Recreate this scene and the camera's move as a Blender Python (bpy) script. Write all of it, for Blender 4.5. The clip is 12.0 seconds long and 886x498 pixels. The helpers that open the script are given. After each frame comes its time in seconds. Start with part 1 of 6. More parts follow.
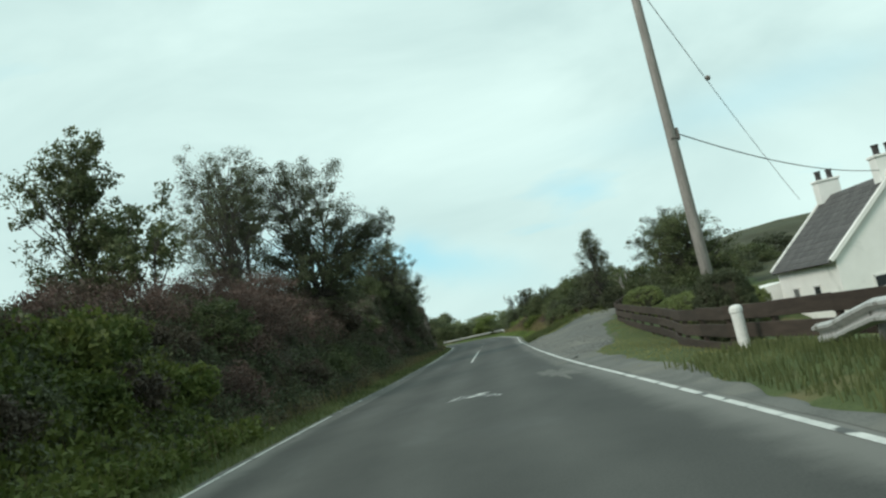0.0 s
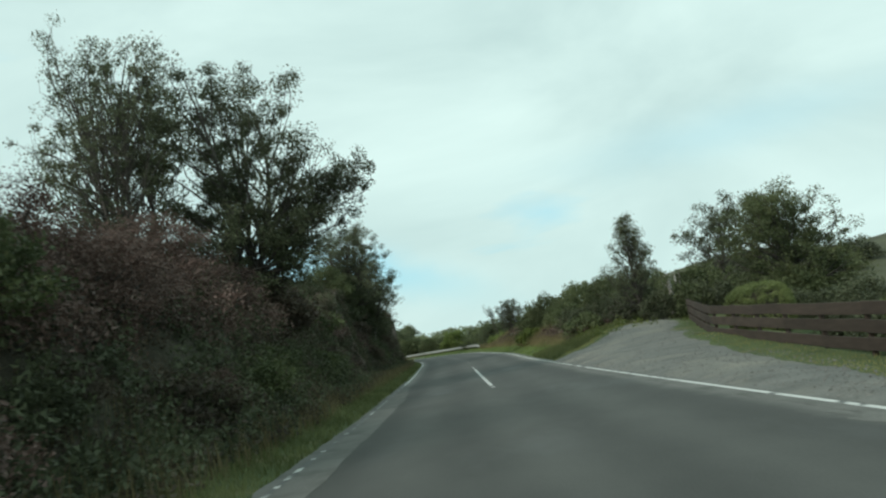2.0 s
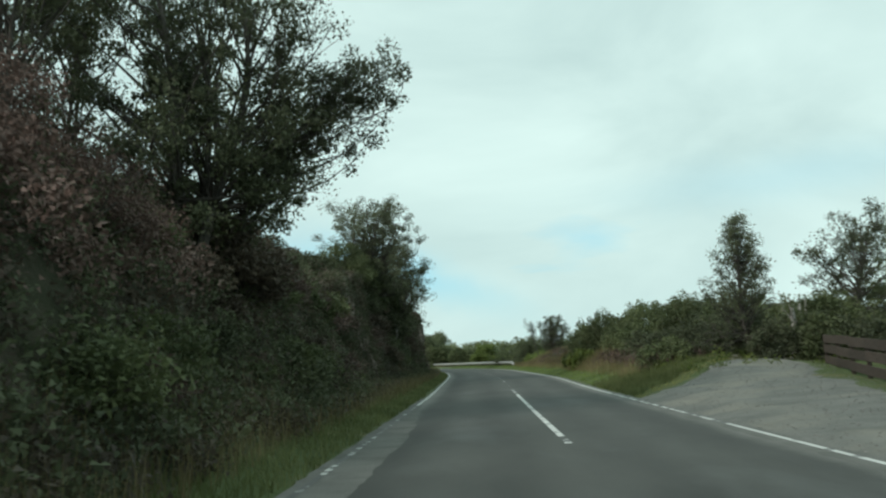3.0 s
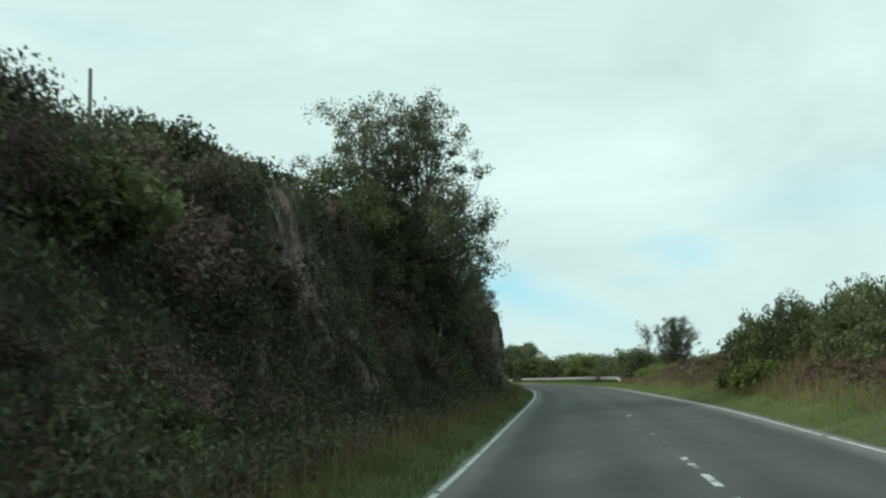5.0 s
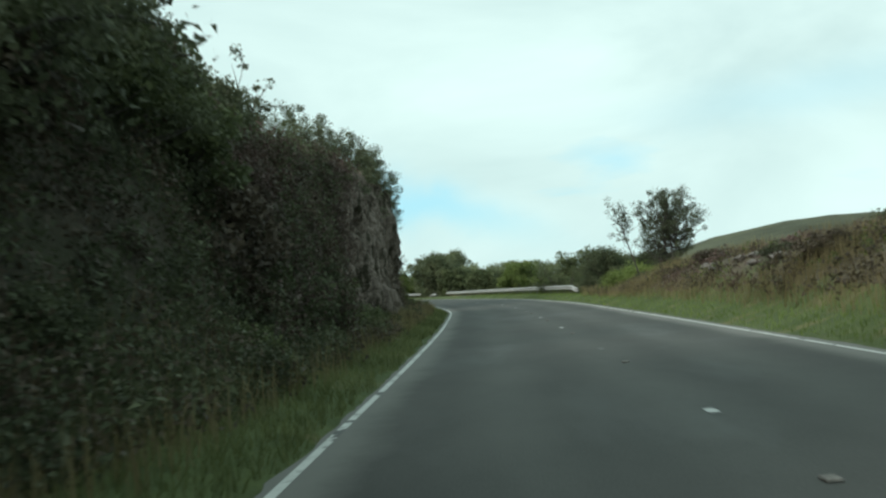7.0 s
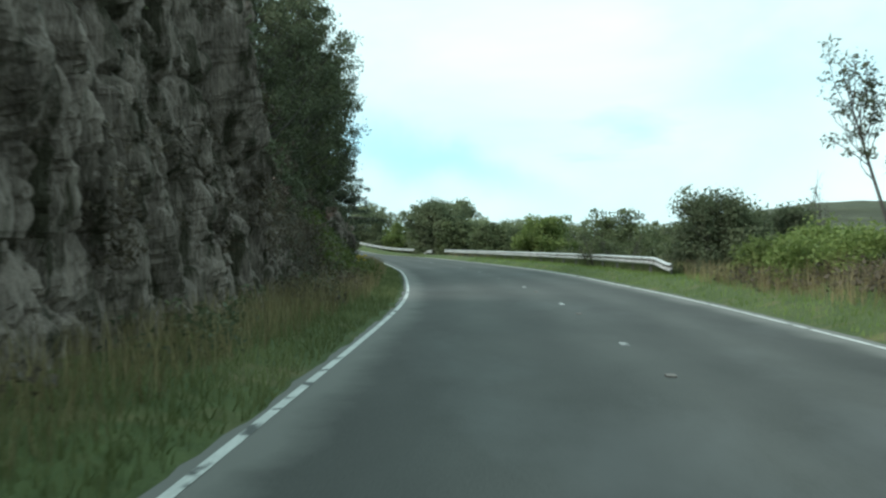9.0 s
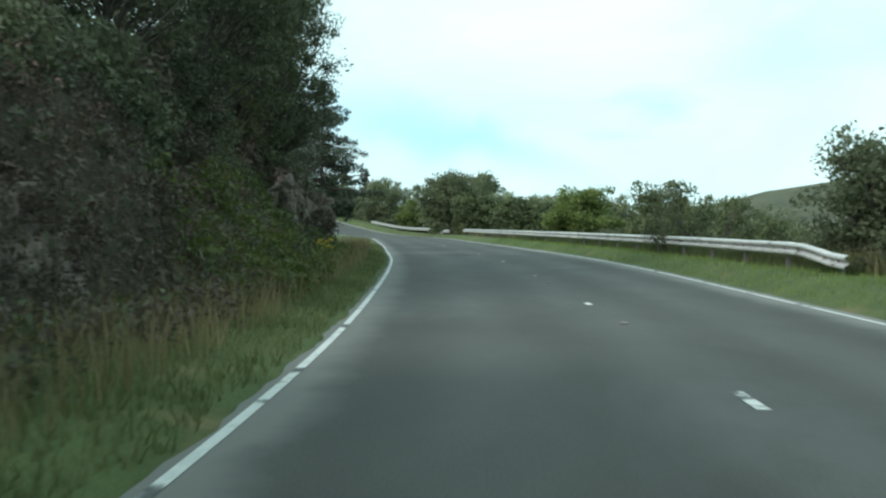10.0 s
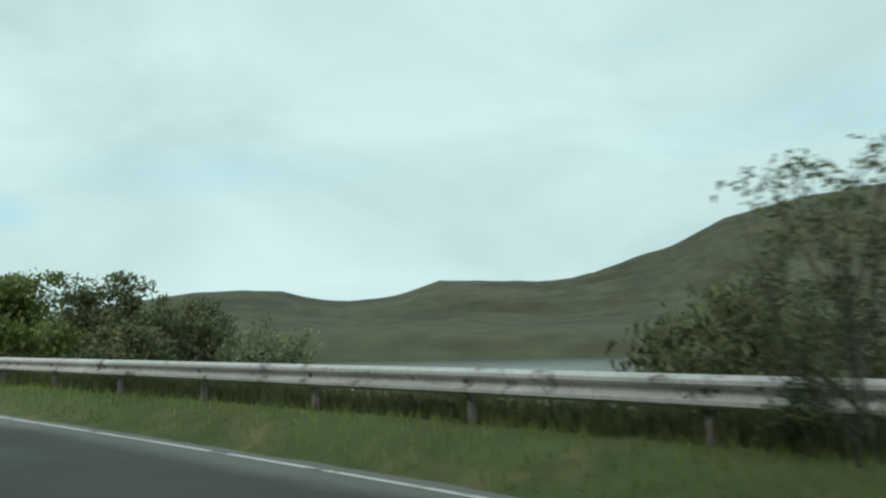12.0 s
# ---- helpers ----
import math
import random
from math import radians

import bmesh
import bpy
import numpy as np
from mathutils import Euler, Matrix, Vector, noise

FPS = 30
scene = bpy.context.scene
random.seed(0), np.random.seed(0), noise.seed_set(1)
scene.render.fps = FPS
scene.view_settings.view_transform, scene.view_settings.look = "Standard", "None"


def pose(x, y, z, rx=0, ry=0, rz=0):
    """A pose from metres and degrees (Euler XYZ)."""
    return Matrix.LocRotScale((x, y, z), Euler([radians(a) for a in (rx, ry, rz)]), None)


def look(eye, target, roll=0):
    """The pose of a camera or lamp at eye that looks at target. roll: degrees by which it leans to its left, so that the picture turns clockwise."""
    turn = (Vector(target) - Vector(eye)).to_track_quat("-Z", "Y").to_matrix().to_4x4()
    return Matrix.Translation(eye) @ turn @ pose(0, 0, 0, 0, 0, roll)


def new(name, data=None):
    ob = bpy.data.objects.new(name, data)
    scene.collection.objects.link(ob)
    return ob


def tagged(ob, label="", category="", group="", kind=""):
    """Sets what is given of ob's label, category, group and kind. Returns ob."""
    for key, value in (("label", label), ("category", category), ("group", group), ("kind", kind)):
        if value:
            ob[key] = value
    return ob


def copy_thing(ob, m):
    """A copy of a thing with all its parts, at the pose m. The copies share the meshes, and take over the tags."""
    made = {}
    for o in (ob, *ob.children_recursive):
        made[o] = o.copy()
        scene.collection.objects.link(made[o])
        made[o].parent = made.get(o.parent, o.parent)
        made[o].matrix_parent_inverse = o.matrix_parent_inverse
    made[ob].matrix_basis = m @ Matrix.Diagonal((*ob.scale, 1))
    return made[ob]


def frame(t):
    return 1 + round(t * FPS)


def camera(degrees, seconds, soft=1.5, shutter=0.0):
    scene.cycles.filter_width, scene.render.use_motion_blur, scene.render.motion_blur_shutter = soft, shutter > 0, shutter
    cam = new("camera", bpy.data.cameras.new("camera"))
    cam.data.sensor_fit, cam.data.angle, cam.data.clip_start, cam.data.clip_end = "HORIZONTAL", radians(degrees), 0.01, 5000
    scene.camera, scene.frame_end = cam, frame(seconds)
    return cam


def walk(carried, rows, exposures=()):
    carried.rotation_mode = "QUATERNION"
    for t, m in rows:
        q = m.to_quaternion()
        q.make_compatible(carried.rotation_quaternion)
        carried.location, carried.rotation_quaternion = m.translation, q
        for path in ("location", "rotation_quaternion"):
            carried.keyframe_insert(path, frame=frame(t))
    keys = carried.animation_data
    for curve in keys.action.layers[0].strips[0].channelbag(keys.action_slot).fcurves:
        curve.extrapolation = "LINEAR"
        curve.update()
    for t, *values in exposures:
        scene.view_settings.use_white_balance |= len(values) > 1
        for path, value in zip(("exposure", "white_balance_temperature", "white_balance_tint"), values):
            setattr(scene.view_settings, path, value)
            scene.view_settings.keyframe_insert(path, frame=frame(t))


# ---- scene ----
cam = camera(50.0, 12.0, soft=2.3, shutter=0.15)
PATH = [
    (0, (3.800, 11.450, 1.310), (3.790, 13.441, 1.497), -13.20),
    (0.1, (3.700, 11.150, 1.320), (3.715, 13.141, 1.505), -13.20),
    (0.2, (3.600, 10.800, 1.320), (3.630, 12.791, 1.494), -13.10),
    (0.4, (3.570, 10.250, 1.350), (3.580, 12.250, 1.342), -12.91),
    (0.5, (3.004, 9.308, 1.349), (3.043, 11.307, 1.355), -13.19),
    (0.6, (2.908, 10.663, 1.354), (2.958, 12.662, 1.365), -13.02),
    (1, (2.520, 16.058, 1.378), (2.565, 18.055, 1.470), -11.86),
    (1.5, (2.154, 22.596, 1.354), (2.210, 24.586, 1.546), -11.60),
    (2, (1.923, 28.925, 1.364), (1.997, 30.914, 1.567), -10.10),
    (2.5, (1.889, 35.251, 1.363), (1.978, 37.238, 1.575), -8.27),
    (3, (1.984, 41.435, 1.327), (1.972, 43.421, 1.562), -2.85),
    (3.2, (2.026, 43.965, 1.320), (1.963, 45.958, 1.476), -1.86),
    (4.8, (2.301, 63.900, 1.356), (2.100, 65.874, 1.605), -3.76),
    (5, (2.327, 66.611, 1.357), (2.122, 68.582, 1.628), -2.09),
    (5.5, (2.410, 73.560, 1.344), (2.173, 75.535, 1.552), -1.14),
    (6, (2.570, 81.124, 1.349), (2.350, 83.104, 1.530), -2.01),
    (6.5, (2.736, 88.943, 1.348), (2.597, 90.931, 1.518), -4.05),
    (7, (2.881, 97.038, 1.349), (2.808, 99.035, 1.434), -4.44),
    (7.5, (3.006, 105.249, 1.348), (2.957, 107.248, 1.381), -3.15),
    (7.7, (3.051, 108.503, 1.349), (3.003, 110.502, 1.366), -3.18),
    (9.3, (3.146, 133.608, 1.347), (3.038, 135.605, 1.327), 0.40),
    (9.5, (3.110, 136.577, 1.354), (3.000, 138.574, 1.315), -0.23),
    (10, (2.992, 143.990, 1.347), (2.838, 145.984, 1.296), -0.09),
    (10.5, (2.769, 151.405, 1.353), (2.602, 153.398, 1.299), -0.17),
    (10.8, (2.583, 155.850, 1.355), (2.567, 157.850, 1.363), 1.56),
    (11, (2.444, 158.817, 1.353), (2.757, 160.792, 1.397), 2.21),
    (11.2, (2.289, 161.805, 1.348), (2.919, 163.701, 1.421), 2.74),
    (11.4, (2.114, 164.833, 1.343), (2.955, 166.646, 1.430), 0.67),
    (11.6, (1.924, 167.889, 1.341), (2.879, 169.644, 1.439), -1.25),
    (12, (1.499, 174.031, 1.356), (2.601, 175.691, 1.529), -1.03),
]
EXPOSURE = [(0.0, 0.06, 6500, 10), (3.2, 0.0, 6500, 10), (5.0, 0.05, 6500, 11), (7.5, 0.23, 6450, 10), (9.3, 0.52, 6050, 8), (10.6, 0.46, 6080, 8), (11.0, 0.20, 6450, 11), (11.4, 0.0, 6400, 11), (12.0, -0.08, 6350, 10)]
walk(cam, [(t, look(eye, target, roll)) for t, eye, target, roll in PATH], EXPOSURE)

# ---------------------------------------------------------------- sky and sun
SUN_ELEVATION, SUN_AZIMUTH = radians(38), radians(-125)      # azimuth from +y towards +x
world = bpy.data.worlds.new("sky")
scene.world = world
world.use_nodes = True
wt = world.node_tree
wt.nodes.clear()


def node(tree, kind, **values):
    n = tree.nodes.new(kind)
    for key, value in values.items():
        if key in n.inputs:
            n.inputs[key].default_value = value
    return n


def build_sky():
    out = node(wt, "ShaderNodeOutputWorld")
    bg = node(wt, "ShaderNodeBackground")
    sky = node(wt, "ShaderNodeTexSky")
    sky.sky_type, sky.sun_disc = "NISHITA", False
    sky.sun_elevation, sky.sun_rotation = SUN_ELEVATION, SUN_AZIMUTH
    tint = node(wt, "ShaderNodeMix")
    tint.data_type = "RGBA"
    tint.inputs[0].default_value = 0.85
    tint.inputs[7].default_value = (0.39, 0.75, 0.85, 1)
    sky_dim = node(wt, "ShaderNodeVectorMath")
    sky_dim.operation = "MULTIPLY"
    sky_dim.inputs[1].default_value = (0.135, 0.185, 0.195)
    coord = node(wt, "ShaderNodeTexCoord")
    split = node(wt, "ShaderNodeSeparateXYZ")
    lift = node(wt, "ShaderNodeMath")
    lift.operation, lift.inputs[1].default_value = "ADD", 0.16
    low = node(wt, "ShaderNodeMath")
    low.operation, low.inputs[1].default_value = "MAXIMUM", 0.05
    dx, dy = node(wt, "ShaderNodeMath"), node(wt, "ShaderNodeMath")
    dx.operation = dy.operation = "DIVIDE"
    flat = node(wt, "ShaderNodeCombineXYZ")
    turn = node(wt, "ShaderNodeMapping")
    turn.inputs["Rotation"].default_value = (0, 0, radians(-28))
    turn.inputs["Scale"].default_value = (0.7, 1.0, 1.0)
    turn.inputs["Location"].default_value = (5.1, 3.4, 0.0)
    big = node(wt, "ShaderNodeTexNoise", Scale=0.9, Detail=6.0, Roughness=0.52, Distortion=0.25)
    fine = node(wt, "ShaderNodeTexNoise", Scale=3.2, Detail=6.0, Roughness=0.52, Distortion=0.5)
    ramp = node(wt, "ShaderNodeValToRGB")
    ramp.color_ramp.elements[0].position, ramp.color_ramp.elements[1].position = 0.20, 0.37
    shade = node(wt, "ShaderNodeValToRGB")
    shade.color_ramp.elements[0].position, shade.color_ramp.elements[1].position = 0.30, 0.72
    shade.color_ramp.elements[0].color = (0.54, 0.735, 0.715, 1)
    shade.color_ramp.elements[1].color = (0.73, 0.95, 0.905, 1)
    mix = node(wt, "ShaderNodeMix")
    mix.data_type = "RGBA"
    link = wt.links.new
    link(sky.outputs["Color"], sky_dim.inputs[0])
    link(coord.outputs["Generated"], split.inputs[0])
    link(split.outputs["Z"], lift.inputs[0])
    link(lift.outputs[0], low.inputs[0])
    link(split.outputs["X"], dx.inputs[0])
    link(low.outputs[0], dx.inputs[1])
    link(split.outputs["Y"], dy.inputs[0])
    link(low.outputs[0], dy.inputs[1])
    link(dx.outputs[0], flat.inputs["X"])
    link(dy.outputs[0], flat.inputs["Y"])
    link(flat.outputs[0], turn.inputs["Vector"])
    link(turn.outputs[0], big.inputs["Vector"])
    puffs = node(wt, "ShaderNodeMapping")
    puffs.inputs["Scale"].default_value = (1.0, 1.0, 2.3)
    link(coord.outputs["Generated"], puffs.inputs["Vector"])
    link(puffs.outputs[0], fine.inputs["Vector"])
    # thin bands of open sky low ahead and off to the loch side
    wisp = node(wt, "ShaderNodeTexNoise", Scale=7.0, Detail=5.0, Roughness=0.55)
    link(coord.outputs["Generated"], wisp.inputs["Vector"])

    def calc(op, a, b=0.0, c=0.0):
        n = node(wt, "ShaderNodeMath")
        n.operation = op
        for k, v in enumerate((a, b, c)):
            if hasattr(v, "is_output"):
                link(v, n.inputs[k])
            else:
                n.inputs[k].default_value = v
        return n.outputs[0]

    stray = calc("MULTIPLY_ADD", wisp.outputs["Fac"], 0.06, -0.03)
    bearing = calc("ADD", calc("ARCTAN2", split.outputs["X"], split.outputs["Y"]), calc("MULTIPLY", stray, 2.0))
    height = calc("ADD", calc("ARCSINE", split.outputs["Z"]), stray)
    open_sky = 0.0
    for b0, h0, slope, wide, tall, depth in ((-4.0, 5.4, -0.30, 6.5, 1.3, 0.95), (20.0, 9.6, 0.05, 9.0, 1.4, 0.28), (58.0, 12.0, 0.08, 14.0, 1.6, 0.25)):
        off = calc("SUBTRACT", bearing, radians(b0))
        u = calc("DIVIDE", off, radians(wide))
        v = calc("DIVIDE", calc("SUBTRACT", calc("SUBTRACT", height, radians(h0)), calc("MULTIPLY", off, slope)), radians(tall))
        fall = calc("POWER", 2.718, calc("MULTIPLY", calc("ADD", calc("MULTIPLY", u, u), calc("MULTIPLY", v, v)), -1.0))
        open_sky = calc("MULTIPLY_ADD", fall, depth, open_sky)
    link(big.outputs["Fac"], ramp.inputs[0])
    link(fine.outputs["Fac"], shade.inputs[0])
    link(calc("MULTIPLY", ramp.outputs[0], calc("SUBTRACT", 1.0, open_sky)), mix.inputs[0])
    link(sky_dim.outputs[0], tint.inputs[6])
    link(tint.outputs[2], mix.inputs[6])
    link(shade.outputs[0], mix.inputs[7])
    link(mix.outputs[2], bg.inputs["Color"])
    bg.inputs["Strength"].default_value = 1.0
    link(bg.outputs[0], out.inputs[0])


build_sky()
sun_data = bpy.data.lights.new("sun", "SUN")
sun_data.energy, sun_data.angle, sun_data.color = 2.1, radians(18), (1.0, 0.95, 0.88)
sun = new("sun", sun_data)
sun_way = Vector((math.sin(SUN_AZIMUTH) * math.cos(SUN_ELEVATION), math.cos(SUN_AZIMUTH) * math.cos(SUN_ELEVATION), math.sin(SUN_ELEVATION)))
sun.matrix_world = look(sun_way * 200, (0, 0, 0))

# ---------------------------------------------------------------- materials


def material(name, dark, light, scale=3.0, fine=40.0, rough=0.85, bump=0.4, bump_size=0.02, metal=0.0, spots=None, spot_scale=1.0,
             spot_range=(0.55, 0.62), stretch=(1, 1, 1), by_object=0.0, use_uv=False, specular=0.3):
    """A weathered surface: two colours mixed by coarse and fine noise, stains of a third, fine relief."""
    m = bpy.data.materials.new(name)
    m.use_nodes = True
    t = m.node_tree
    b = t.nodes["Principled BSDF"]
    link = t.links.new
    coord = t.nodes.new("ShaderNodeTexCoord")
    mp = t.nodes.new("ShaderNodeMapping")
    mp.inputs["Scale"].default_value = stretch
    link(coord.outputs["UV" if use_uv else "Object"], mp.inputs["Vector"])
    n1 = node(t, "ShaderNodeTexNoise", Scale=scale, Detail=5.0, Roughness=0.6)
    n2 = node(t, "ShaderNodeTexNoise", Scale=fine, Detail=4.0, Roughness=0.65)
    link(mp.outputs[0], n1.inputs["Vector"])
    link(mp.outputs[0], n2.inputs["Vector"])
    add = node(t, "ShaderNodeMath")
    add.operation = "MULTIPLY_ADD"
    link(n2.outputs["Fac"], add.inputs[0])
    add.inputs[1].default_value = 0.5
    half = node(t, "ShaderNodeMath")
    half.operation, half.inputs[1].default_value = "MULTIPLY", 0.5
    link(n1.outputs["Fac"], half.inputs[0])
    link(half.outputs[0], add.inputs[2])
    r = node(t, "ShaderNodeMapRange")
    r.inputs["From Min"].default_value, r.inputs["From Max"].default_value = 0.36, 0.64
    link(add.outputs[0], r.inputs["Value"])
    mix = node(t, "ShaderNodeMix")
    mix.data_type = "RGBA"
    mix.inputs[6].default_value, mix.inputs[7].default_value = (*dark, 1), (*light, 1)
    link(r.outputs[0], mix.inputs[0])
    colour = mix.outputs[2]
    if spots:
        n3 = node(t, "ShaderNodeTexNoise", Scale=spot_scale, Detail=6.0, Roughness=0.62, Distortion=0.3)
        link(mp.outputs[0], n3.inputs["Vector"])
        r3 = node(t, "ShaderNodeMapRange")
        r3.inputs["From Min"].default_value, r3.inputs["From Max"].default_value = spot_range
        link(n3.outputs["Fac"], r3.inputs["Value"])
        mix3 = node(t, "ShaderNodeMix")
        mix3.data_type = "RGBA"
        mix3.inputs[7].default_value = (*spots, 1)
        link(r3.outputs[0], mix3.inputs[0])
        link(colour, mix3.inputs[6])
        colour = mix3.outputs[2]
    if by_object:
        info = node(t, "ShaderNodeObjectInfo")
        hsv = node(t, "ShaderNodeHueSaturation")
        rr = node(t, "ShaderNodeMapRange")
        rr.inputs["To Min"].default_value, rr.inputs["To Max"].default_value = 1 - by_object, 1 + by_object
        link(info.outputs["Random"], rr.inputs["Value"])
        link(rr.outputs[0], hsv.inputs["Value"])
        link(colour, hsv.inputs["Color"])
        colour = hsv.outputs[0]
    link(colour, b.inputs["Base Color"])
    b.inputs["Roughness"].default_value, b.inputs["Metallic"].default_value = rough, metal
    b.inputs["Specular IOR Level"].default_value = specular
    if bump:
        bp = node(t, "ShaderNodeBump", Strength=bump, Distance=bump_size)
        link(add.outputs[0], bp.inputs["Height"])
        link(bp.outputs[0], b.inputs["Normal"])
    return m


def leaf_material(name, dark, light, through_light=0.3, by_object=0.24, rough=0.6):
    """Leaves: each one its own tone, some light passing through."""
    m = bpy.data.materials.new(name)
    m.use_nodes = True
    t = m.node_tree
    link = t.links.new
    b, out = t.nodes["Principled BSDF"], t.nodes["Material Output"]
    geo = node(t, "ShaderNodeNewGeometry")
    coord = node(t, "ShaderNodeTexCoord")
    n1 = node(t, "ShaderNodeTexNoise", Scale=0.38, Detail=4.0)
    link(coord.outputs["Object"], n1.inputs["Vector"])
    add = node(t, "ShaderNodeMath")
    add.operation = "MULTIPLY_ADD"
    add.inputs[1].default_value = 0.6
    link(geo.outputs["Random Per Island"], add.inputs[0])
    r0 = node(t, "ShaderNodeMapRange")
    r0.inputs["From Min"].default_value, r0.inputs["From Max"].default_value = 0.3, 0.7
    r0.inputs["To Min"].default_value, r0.inputs["To Max"].default_value = -0.40, 0.70
    link(n1.outputs["Fac"], r0.inputs["Value"])
    link(r0.outputs[0], add.inputs[2])
    mix = node(t, "ShaderNodeMix")
    mix.data_type = "RGBA"
    mix.inputs[6].default_value, mix.inputs[7].default_value = (*dark, 1), (*light, 1)
    link(add.outputs[0], mix.inputs[0])
    info = node(t, "ShaderNodeObjectInfo")
    hsv = node(t, "ShaderNodeHueSaturation")
    rr = node(t, "ShaderNodeMapRange")
    rr.inputs["To Min"].default_value, rr.inputs["To Max"].default_value = 1 - by_object, 1 + by_object
    link(info.outputs["Random"], rr.inputs["Value"])
    link(rr.outputs[0], hsv.inputs["Value"])
    link(mix.outputs[2], hsv.inputs["Color"])
    link(hsv.outputs[0], b.inputs["Base Color"])
    b.inputs["Roughness"].default_value = rough
    b.inputs["Specular IOR Level"].default_value = 0.25
    tr = node(t, "ShaderNodeBsdfTranslucent")
    link(hsv.outputs[0], tr.inputs["Color"])
    ms = node(t, "ShaderNodeMixShader")
    ms.inputs[0].default_value = through_light
    link(b.outputs[0], ms.inputs[1])
    link(tr.outputs[0], ms.inputs[2])
    link(ms.outputs[0], out.inputs["Surface"])
    return m


def asphalt_material():
    """Worn chippings: dark wheel tracks, pale dusty margins, patches, fine aggregate. UV: metres across and along."""
    m = material("asphalt", (0.038, 0.039, 0.035), (0.072, 0.073, 0.066), scale=0.7, fine=55, rough=0.82, bump=0.35, bump_size=0.006,
                 spots=(0.080, 0.083, 0.079), spot_scale=0.33, spot_range=(0.54, 0.70), use_uv=True, stretch=(1.0, 0.35, 1.0), specular=0.35)
    t = m.node_tree
    link = t.links.new
    b = t.nodes["Principled BSDF"]
    before = b.inputs["Base Color"].links[0].from_socket
    coord = node(t, "ShaderNodeTexCoord")
    split = node(t, "ShaderNodeSeparateXYZ")
    link(coord.outputs["UV"], split.inputs[0])
    edge = node(t, "ShaderNodeMath")
    edge.operation = "ABSOLUTE"
    link(split.outputs["X"], edge.inputs[0])
    wob = node(t, "ShaderNodeTexNoise", Scale=0.5, Detail=6.0, Roughness=0.7)
    link(coord.outputs["UV"], wob.inputs["Vector"])
    summed = node(t, "ShaderNodeMath")
    summed.operation, summed.inputs[1].default_value = "MULTIPLY_ADD", 0.9
    link(wob.outputs["Fac"], summed.inputs[0])
    link(edge.outputs[0], summed.inputs[2])
    band = node(t, "ShaderNodeMapRange")
    band.inputs["From Min"].default_value, band.inputs["From Max"].default_value = 3.35, 3.75
    band.inputs["To Max"].default_value = 0.75
    link(summed.outputs[0], band.inputs["Value"])
    mix = node(t, "ShaderNodeMix")
    mix.data_type = "RGBA"
    mix.inputs[7].default_value = (0.150, 0.149, 0.136, 1)
    link(band.outputs[0], mix.inputs[0])
    link(before, mix.inputs[6])
    # wheel tracks polished by traffic
    wave = node(t, "ShaderNodeMath")
    wave.operation, wave.inputs[1].default_value = "MULTIPLY", 2 * math.pi / 1.75
    link(edge.outputs[0], wave.inputs[0])
    cosine = node(t, "ShaderNodeMath")
    cosine.operation = "COSINE"
    link(wave.outputs[0], cosine.inputs[0])
    track = node(t, "ShaderNodeMapRange")
    track.inputs["From Min"].default_value, track.inputs["From Max"].default_value = -1, 1
    track.inputs["To Min"].default_value, track.inputs["To Max"].default_value = 0.86, 1.14
    link(cosine.outputs[0], track.inputs["Value"])
    hsv = node(t, "ShaderNodeHueSaturation")
    link(track.outputs[0], hsv.inputs["Value"])
    link(mix.outputs[2], hsv.inputs["Color"])
    link(hsv.outputs[0], b.inputs["Base Color"])
    return m


def paint_material(name, wear):
    """White thermoplastic worn through to the road beneath."""
    return material(name, (0.42, 0.43, 0.41), (0.62, 0.63, 0.60), scale=2.0, fine=30, rough=0.7, bump=0.3, bump_size=0.004,
                    spots=(0.085, 0.088, 0.085), spot_scale=1.6, spot_range=(wear, wear + 0.06))


ASPHALT = asphalt_material()
PAINT = paint_material("line_paint", 0.56)
PAINT_GONE = paint_material("faint_line_paint", 0.38)
PAINT_WORN = paint_material("worn_line_paint", 0.47)
MARGIN = material("dusty_margin", (0.090, 0.091, 0.083), (0.160, 0.160, 0.147), scale=0.9, fine=30, rough=0.95, bump=0.5, bump_size=0.01,
                  spots=(0.085, 0.087, 0.078), spot_scale=1.1, spot_range=(0.50, 0.66))
GRAVEL = material("gravel", (0.082, 0.085, 0.077), (0.168, 0.169, 0.154), scale=0.9, fine=28, rough=0.95, bump=0.4, bump_size=0.02,
                  spots=(0.200, 0.192, 0.160), spot_scale=0.30, spot_range=(0.50, 0.70))
PEBBLE = material("gravel_chippings", (0.075, 0.078, 0.072), (0.270, 0.265, 0.245), scale=9.0, fine=40, rough=0.9, bump=0.4, bump_size=0.01)
GRASS_SOIL = material("grass_sod", (0.045, 0.066, 0.021), (0.092, 0.118, 0.040), scale=1.2, fine=22, rough=0.95, bump=1.0, bump_size=0.06,
                      spots=(0.15, 0.13, 0.06), spot_scale=0.7, spot_range=(0.55, 0.70))
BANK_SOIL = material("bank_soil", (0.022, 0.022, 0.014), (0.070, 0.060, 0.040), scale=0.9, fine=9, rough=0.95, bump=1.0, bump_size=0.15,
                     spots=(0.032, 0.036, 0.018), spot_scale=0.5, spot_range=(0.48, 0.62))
HEATH = material("heath_soil", (0.050, 0.044, 0.028), (0.125, 0.105, 0.072), scale=0.8, fine=8, rough=0.95, bump=1.0, bump_size=0.12,
                 spots=(0.075, 0.090, 0.035), spot_scale=0.4, spot_range=(0.52, 0.66))
